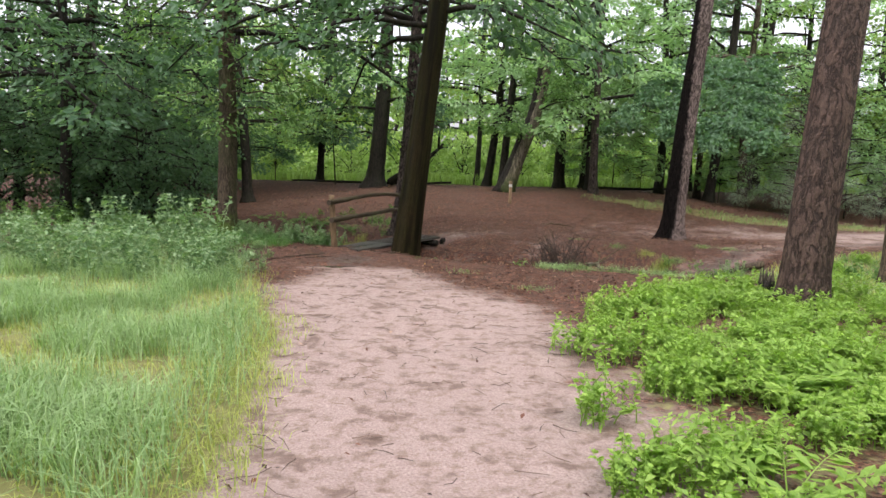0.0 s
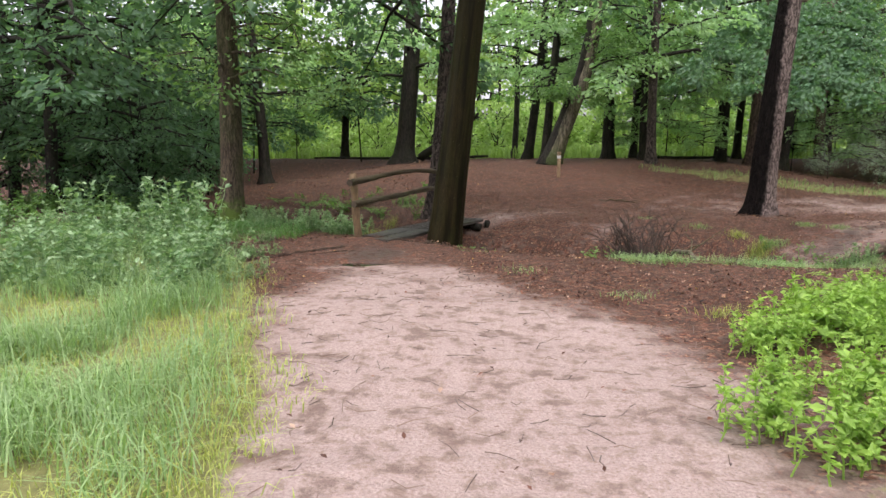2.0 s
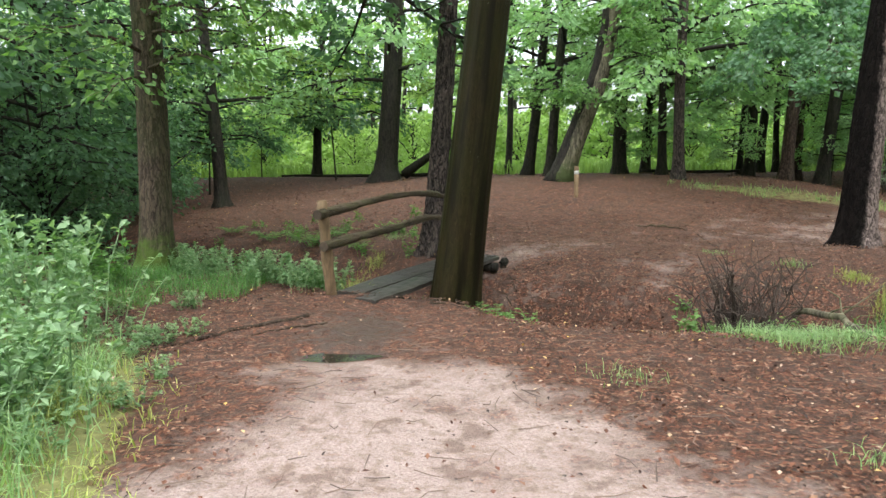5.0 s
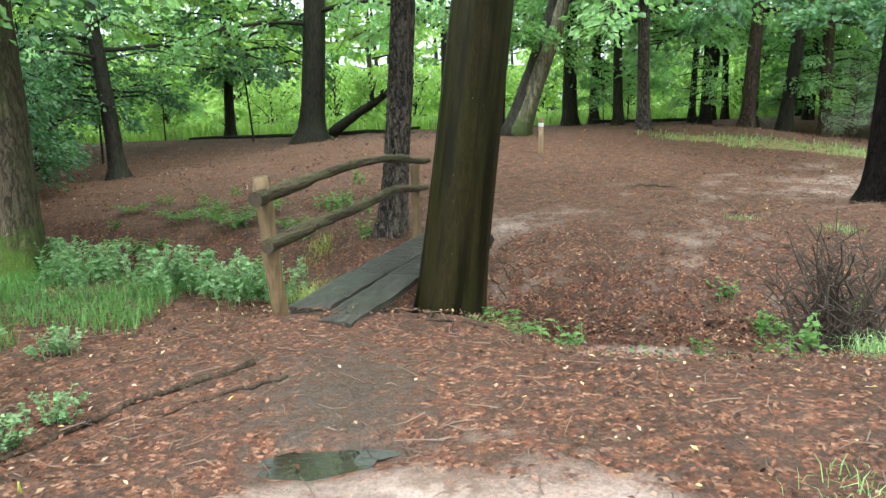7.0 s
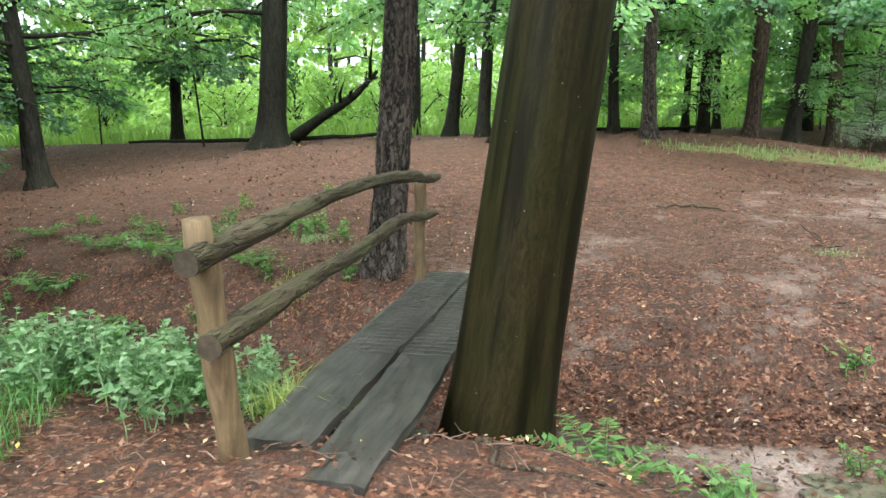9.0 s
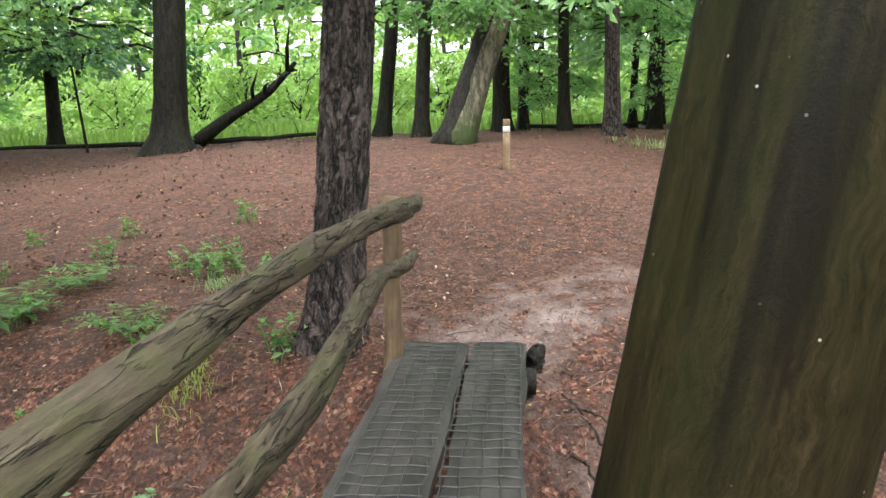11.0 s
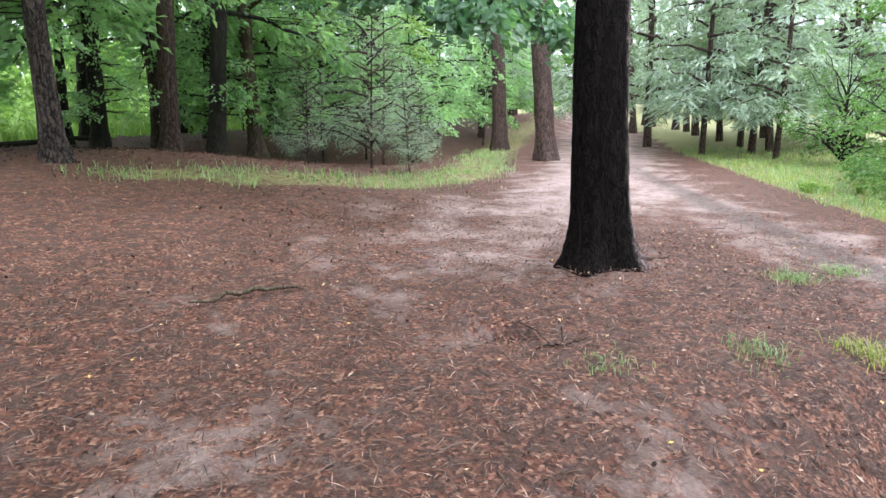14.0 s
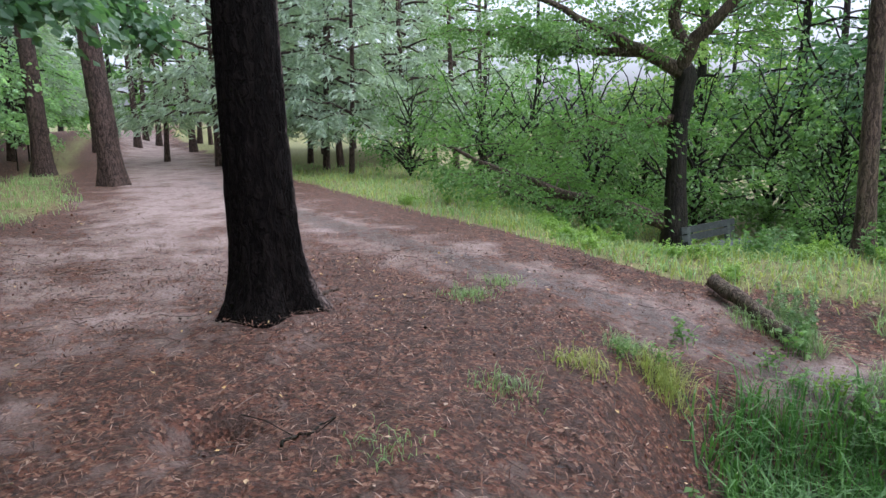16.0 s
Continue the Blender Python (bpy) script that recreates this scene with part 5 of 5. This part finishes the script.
def herb_proto(name, seed, tall, stems, leaves, size, material, label, width=0.32):
    """A leafy herb: bent stems with leaves along them."""
    rng = np.random.default_rng(seed)
    root = thing(name, 0, 0, -30, label, "plant")
    wood, leaf = Geo(), Geo()
    for i in range(stems):
        a, r = rng.uniform(0, 6.28), rng.uniform(0.05, 0.5) * tall
        t = np.linspace(0, 1, 5)
        pts = np.column_stack([math.cos(a) * r * t ** 1.4, math.sin(a) * r * t ** 1.4, tall * rng.uniform(0.5, 1.1) * t * (1.15 - 0.2 * t)]) + rng.normal(0, 0.02, (5, 3)) * t[:, None] + np.append(rng.normal(0, 0.09, 2), 0)
        wood.tube(pts, np.linspace(0.005, 0.002, 5), 4, caps=False)
        u = rng.uniform(0.2, 1.0, leaves)
        at = np.stack([np.interp(u, t, pts[:, k]) for k in range(3)], 1)
        b = rng.uniform(0, 6.28, leaves)
        leaf.leaves(at, np.stack([np.cos(b), np.sin(b), 0.15 + 0 * b], 1), size, width, rng, 0.75)
    tagged(part("stem", wood.mesh("stem", material), root), kind="stuff")
    tagged(part("leafage", leaf.mesh("leafage", material), root), kind="stuff")
    return root


def fern_proto(seed, material):
    rng = np.random.default_rng(seed)
    root = thing("fern", 0, 0, -30, "bracken fern with arching green fronds", "plant")
    for i in range(7):
        a = i * 0.9 + rng.uniform(0, 0.4)
        L = rng.uniform(0.5, 0.85)
        d, side = np.array([math.cos(a), math.sin(a), 0]), np.array([-math.sin(a), math.cos(a), 0])
        t = np.linspace(0, 1, 8)
        pts = d * (L * t)[:, None] * 0.8 + np.array([0, 0, 1.0]) * (L * (0.95 * t - 0.65 * t ** 2))[:, None]
        g = Geo()
        g.tube(pts, np.linspace(0.004, 0.0015, 8), 4, caps=False)
        u = np.repeat(np.linspace(0.2, 0.98, 20), 2)
        sg = np.tile([1, -1], 20)
        at = np.stack([np.interp(u, t, pts[:, k]) for k in range(3)], 1)
        g.leaves(at, side * sg[:, None] * 1.6 + d * 0.5, 0.26 * L * (1.15 - u), 0.16, rng, 0.85, 0.03)
        part("frond", g.mesh("frond", material), root)
    return root


def plant_out(proto, places, seed, group, low=0.75, high=1.3):
    rng = np.random.default_rng(seed)
    proto["group"] = group
    first = True
    for x, y in places:
        k = rng.uniform(low, high)
        m = pose(*on(x, y, -0.02), 0, 0, rng.uniform(0, 360))
        if first:
            proto.matrix_basis = m
            first = False
        else:
            copy_thing(proto, m).scale = (k, k, k)


def spots(n, x0, x1, y0, y1, keep, seed):
    rng = np.random.default_rng(seed)
    out = []
    while len(out) < n:
        x, y = rng.uniform(x0, x1), rng.uniform(y0, y1)
        if keep(x, y):
            out.append((x, y))
    return out


herb_a = herb_proto("leafy_herb", 1, 0.29, 18, 24, 0.044, LEAF_HERB, "fresh yellow-green leafy herb by the path")
plant_out(herb_a, spots(230, 0.9, 7.5, 2.0, 9.3, lambda x, y: x > right_edge(y) + 0.05 + 0.12 * math.sin(y * 5), 1), 1, "herbs beside the path")
herb_b = herb_proto("nettle", 2, 0.56, 10, 20, 0.062, LEAF_PALE, "pale-leaved bramble and nettle stems, wet")
plant_out(herb_b, spots(95, -8.5, -2.9, 8.6, 13.0, lambda x, y: x < left_edge(y) - 0.5 - 0.6 * math.sin(x * 3 + y) ** 2 and y > 8.4 - 0.15 * (x + 3), 2), 2, "pale brambles")
herb_c = herb_proto("bramble", 3, 0.46, 12, 22, 0.056, LEAF_PALE, "green bramble with toothed leaves in the ditch")
plant_out(herb_c, spots(60, -5.6, -2.1, 13.4, 17.0, lambda x, y: float(line_distance(x, y, DITCH)) < 1.9 and y - 15 < -0.62 * (x + 1.4) + 0.6, 3), 3, "ditch brambles", 0.6, 1.1)
for k, (x, y) in enumerate(((-4.3, 11.8), (-4.9, 12.2), (-3.9, 11.4), (-5.4, 11.6))):
    copy_thing(herb_b, pose(*on(x, y, -0.02), 0, 0, 70 * k)).scale = (1.5, 1.5, 1.9)
herb_d = herb_proto("low_herb", 4, 0.22, 7, 8, 0.06, LEAF_MID, "small dark green herb in the leaf litter")
plant_out(herb_d, spots(24, -6, -1.4, 16.5, 21, lambda x, y: True, 4) + spots(22, -0.2, 3.6, 12.2, 14.0, lambda x, y: True, 5) + spots(26, 2.2, 5.2, 12.0, 14.8, lambda x, y: True, 6) , 4, "small herbs", 0.6, 1.2)
herb_e = herb_proto("dark_herb", 6, 0.5, 9, 14, 0.08, LEAF_MID, "broad-leaved green herb under the trees")
plant_out(herb_e, spots(60, -13, -4.5, 13, 19, lambda x, y: x < -6 or y < 14.6, 8) + spots(30, 6.5, 14, 6.5, 12, lambda x, y: math.hypot(x - 11, y - 10.4) > 1.2, 9), 6, "herbs under trees")
for k, (x, y) in enumerate(spots(34, -4.6, -2.7, 9.2, 12.7, lambda x, y: x < left_edge(y) + 0.1, 21)):
    copy_thing(herb_c, pose(*on(x, y, -0.02), 0, 0, 50 * k)).scale = (0.55, 0.55, 0.45)
for k, (x, y) in enumerate(spots(46, 6.0, 13.0, 9.5, 15.6, lambda x, y: grass(x, y) > 0.8 and math.hypot(x - 11, y - 10.4) > 1.3, 22)):
    copy_thing(herb_a, pose(*on(x, y, -0.02), 0, 0, 40 * k)).scale = (0.9, 0.9, 0.6 + 0.05 * (k % 5))
for k, (x, y, h) in enumerate(((8.7, 11.2, 1.9), (8.2, 10.9, 1.6), (8.35, 11.35, 1.4), (7.7, 10.7, 1.5), (5.5, 12.75, 1.0), (5.2, 12.65, 1.2), (4.4, 13.0, 0.9), (4.0, 13.1, 0.8), (9.1, 10.6, 1.7))):
    copy_thing(herb_a if k % 3 == 0 else herb_c, pose(*on(x, y, -0.02), 0, 0, 80 * k)).scale = (h * 0.55, h * 0.55, h * 0.8)
fern = fern_proto(5, LEAF_HERB)
plant_out(fern, spots(75, 1.6, 7.0, 3.0, 9.0, lambda x, y: x > right_edge(y) + 0.5, 10), 5, "bracken ferns", 0.7, 1.15)
slope_fern = fern_proto(6, LEAF_MID)
plant_out(slope_fern, [(-3.3, 18.2), (-4.2, 19.0), (-2.4, 17.6), (-5.0, 17.6), (-3.9, 10.7), (-5.2, 20), (-3.7, 17.4), (-2.9, 18.9), (-4.6, 18.4), (-0.42, 13.3)], 7, "ferns on the slope", 0.5, 0.85)


def litter_density(x, y):
    bare = 1 - 0.93 * (1 - smooth(0.5, 1.25, np.hypot((x + 1.5) / 1.25, (y - 11.4) / 2.1)))
    slope = 1 - 0.75 * smooth(-0.6, 0.6, x) * smooth(14.2, 15.2, y) * (1 - smooth(4.0, 6.0, x))
    clumps = 0.35 + 0.65 * smooth(0.36, 0.58, patchy(x, y, 1.7, 11))
    hole = smooth(0.16, 0.28, np.hypot(x - 3.5, y - 17.05))
    return np.clip(1.1 - 1.5 * sand(x, y) - grass(x, y), 0.06, 1) * bare * slope * clumps * hole


def leaf_litter(name, label, n, area, size, seed, density=litter_density):
    at, rng = scatter(n, *area, density, seed)
    at[:, 2] += 0.012 + rng.uniform(0, 0.015, len(at)) + 0.02
    b = rng.uniform(0, 6.28, len(at))
    g = Geo()
    g.leaves(at, np.stack([np.cos(b), np.sin(b), 0 * b], 1), size, 0.32, rng, 0.9, 0.09)
    tagged(new(name, g.mesh(name, LITTER)), label, "leaf litter", kind="stuff")


leaf_litter("leaf_litter", "brown and russet fallen leaves on wet soil", 110000, (-6.0, 7.5, 8.5, 20.0), 0.034, 601)
leaf_litter("slope_leaf_litter", "russet fallen leaves on the slope", 26000, (-10.0, 12.0, 19.0, 30.0), 0.05, 602)
leaf_litter("ditch_leaf_litter", "drift of wet brown leaves washed against the ditch bank", 9000, (-0.4, 3.6, 12.9, 15.4), 0.052, 605, lambda x, y: smooth(0.35, 0.6, line_distance(x, y, DITCH)) * (1 - smooth(0.75, 1.1, line_distance(x, y, DITCH))) * np.where(y > 13.9 - 0.1 * x, 0.8, 0.35) + 0.12)
leaf_litter("path_leaf_litter", "a few fallen leaves on the sandy path", 3500, (-1.8, 2.2, 1.5, 9.0), 0.045, 603)


def needle_litter():
    at, rng = scatter(70000, -2.0, 9.0, 14.8, 20.5, lambda x, y: np.clip(1.0 - grass(x, y) - 0.6 * sand(x, y), 0, 1) * smooth(0.16, 0.28, np.hypot(x - 3.5, y - 17.05)) * (0.35 + 0.65 * patchy(x, y, 2.2, 17)), 606)
    at[:, 2] += 0.025 + rng.uniform(0, 0.015, len(at))
    b = rng.uniform(0, 6.28, len(at))
    g = Geo()
    g.leaves(at, np.stack([np.cos(b), np.sin(b), 0 * b], 1), 0.075, 0.035, rng, 0.9, 0.05)
    tagged(new("needle_litter", g.mesh("needle_litter", NEEDLES)), "russet and pale dry pine needles strewn over the clearing", "pine needles", kind="stuff")


needle_litter()


def twig_litter():
    at, rng = scatter(5500, -5, 8, 3, 20, lambda x, y: np.clip(1.0 - grass(x, y) - 0.5 * sand(x, y), 0, 1), 604)
    g = Geo()
    for p in at:
        a, L = rng.uniform(0, 6.28), rng.uniform(0.05, 0.22)
        d = np.array([math.cos(a), math.sin(a), 0]) * L
        q = np.array([p, p + d * 0.5 + rng.normal(0, 0.012, 3), p + d]) + np.array([0, 0, 0.035])
        g.tube(q, [0.0035, 0.003, 0.002], 4, caps=False)
    tagged(new("twig_litter", g.mesh("twig_litter", TWIGS)), "thin dark twigs strewn over the ground", "twigs", kind="stuff")


twig_litter()


def murky_material():
    m = Mat("murky_shallow_water")
    m.p.inputs["Specular IOR Level"].default_value = 0.6
    m.bump(m.noise(9, 3), 0.15, 0.02)
    n = m.noise(11, 5, 0.7)
    return m.done(m.ramp(n, (0.35, (0.03, 0.026, 0.018)), (0.6, (0.13, 0.112, 0.082))), 0.14)


MURKY = murky_material()


def pool(name, x, y, wide, deep, z, turn, seed, label, category, water=WATER):
    """Standing water with an uneven shore."""
    rng = np.random.default_rng(seed)
    g = Geo()
    n = 32
    a = np.linspace(0, 2 * np.pi, n, endpoint=False)
    r = 1 + 0.22 * np.sin(3 * a + seed) + 0.14 * np.sin(5 * a + 2 * seed) + 0.08 * np.sin(9 * a) + rng.normal(0, 0.03, n)
    u, v = wide * r * np.cos(a), deep * r * np.sin(a)
    c, k = math.cos(turn), math.sin(turn)
    ring = np.column_stack([x + u * c - v * k, y + u * k + v * c, np.full(n, z)])
    g.add(np.concatenate([ring, [[x, y, z]]]), [(n, 2 * i, 2 * i + 1, (2 * i + 2) % n) for i in range(n // 2)])
    tagged(new(name, g.mesh(name, water)), label, category, kind="structure")


pool("puddle", -1.6, 11.05, 0.42, 0.16, float(height(-1.6, 11.05)) + 0.022, 0.25, 8, "small brown rain puddle on the trodden path", "puddle")
for i, (x, y, w, d, t) in enumerate(((0.7, 13.95, 0.2, 0.1, -0.5), (1.25, 13.7, 0.28, 0.17, -0.2), (1.8, 13.85, 0.22, 0.11, -0.3), (2.4, 13.65, 0.3, 0.2, 0.1))):
    pool("ditch_water", x, y, w, d, float(height(x, y)) + 0.014, t, 20 + i, "shallow murky water standing in the ditch", "water", MURKY)
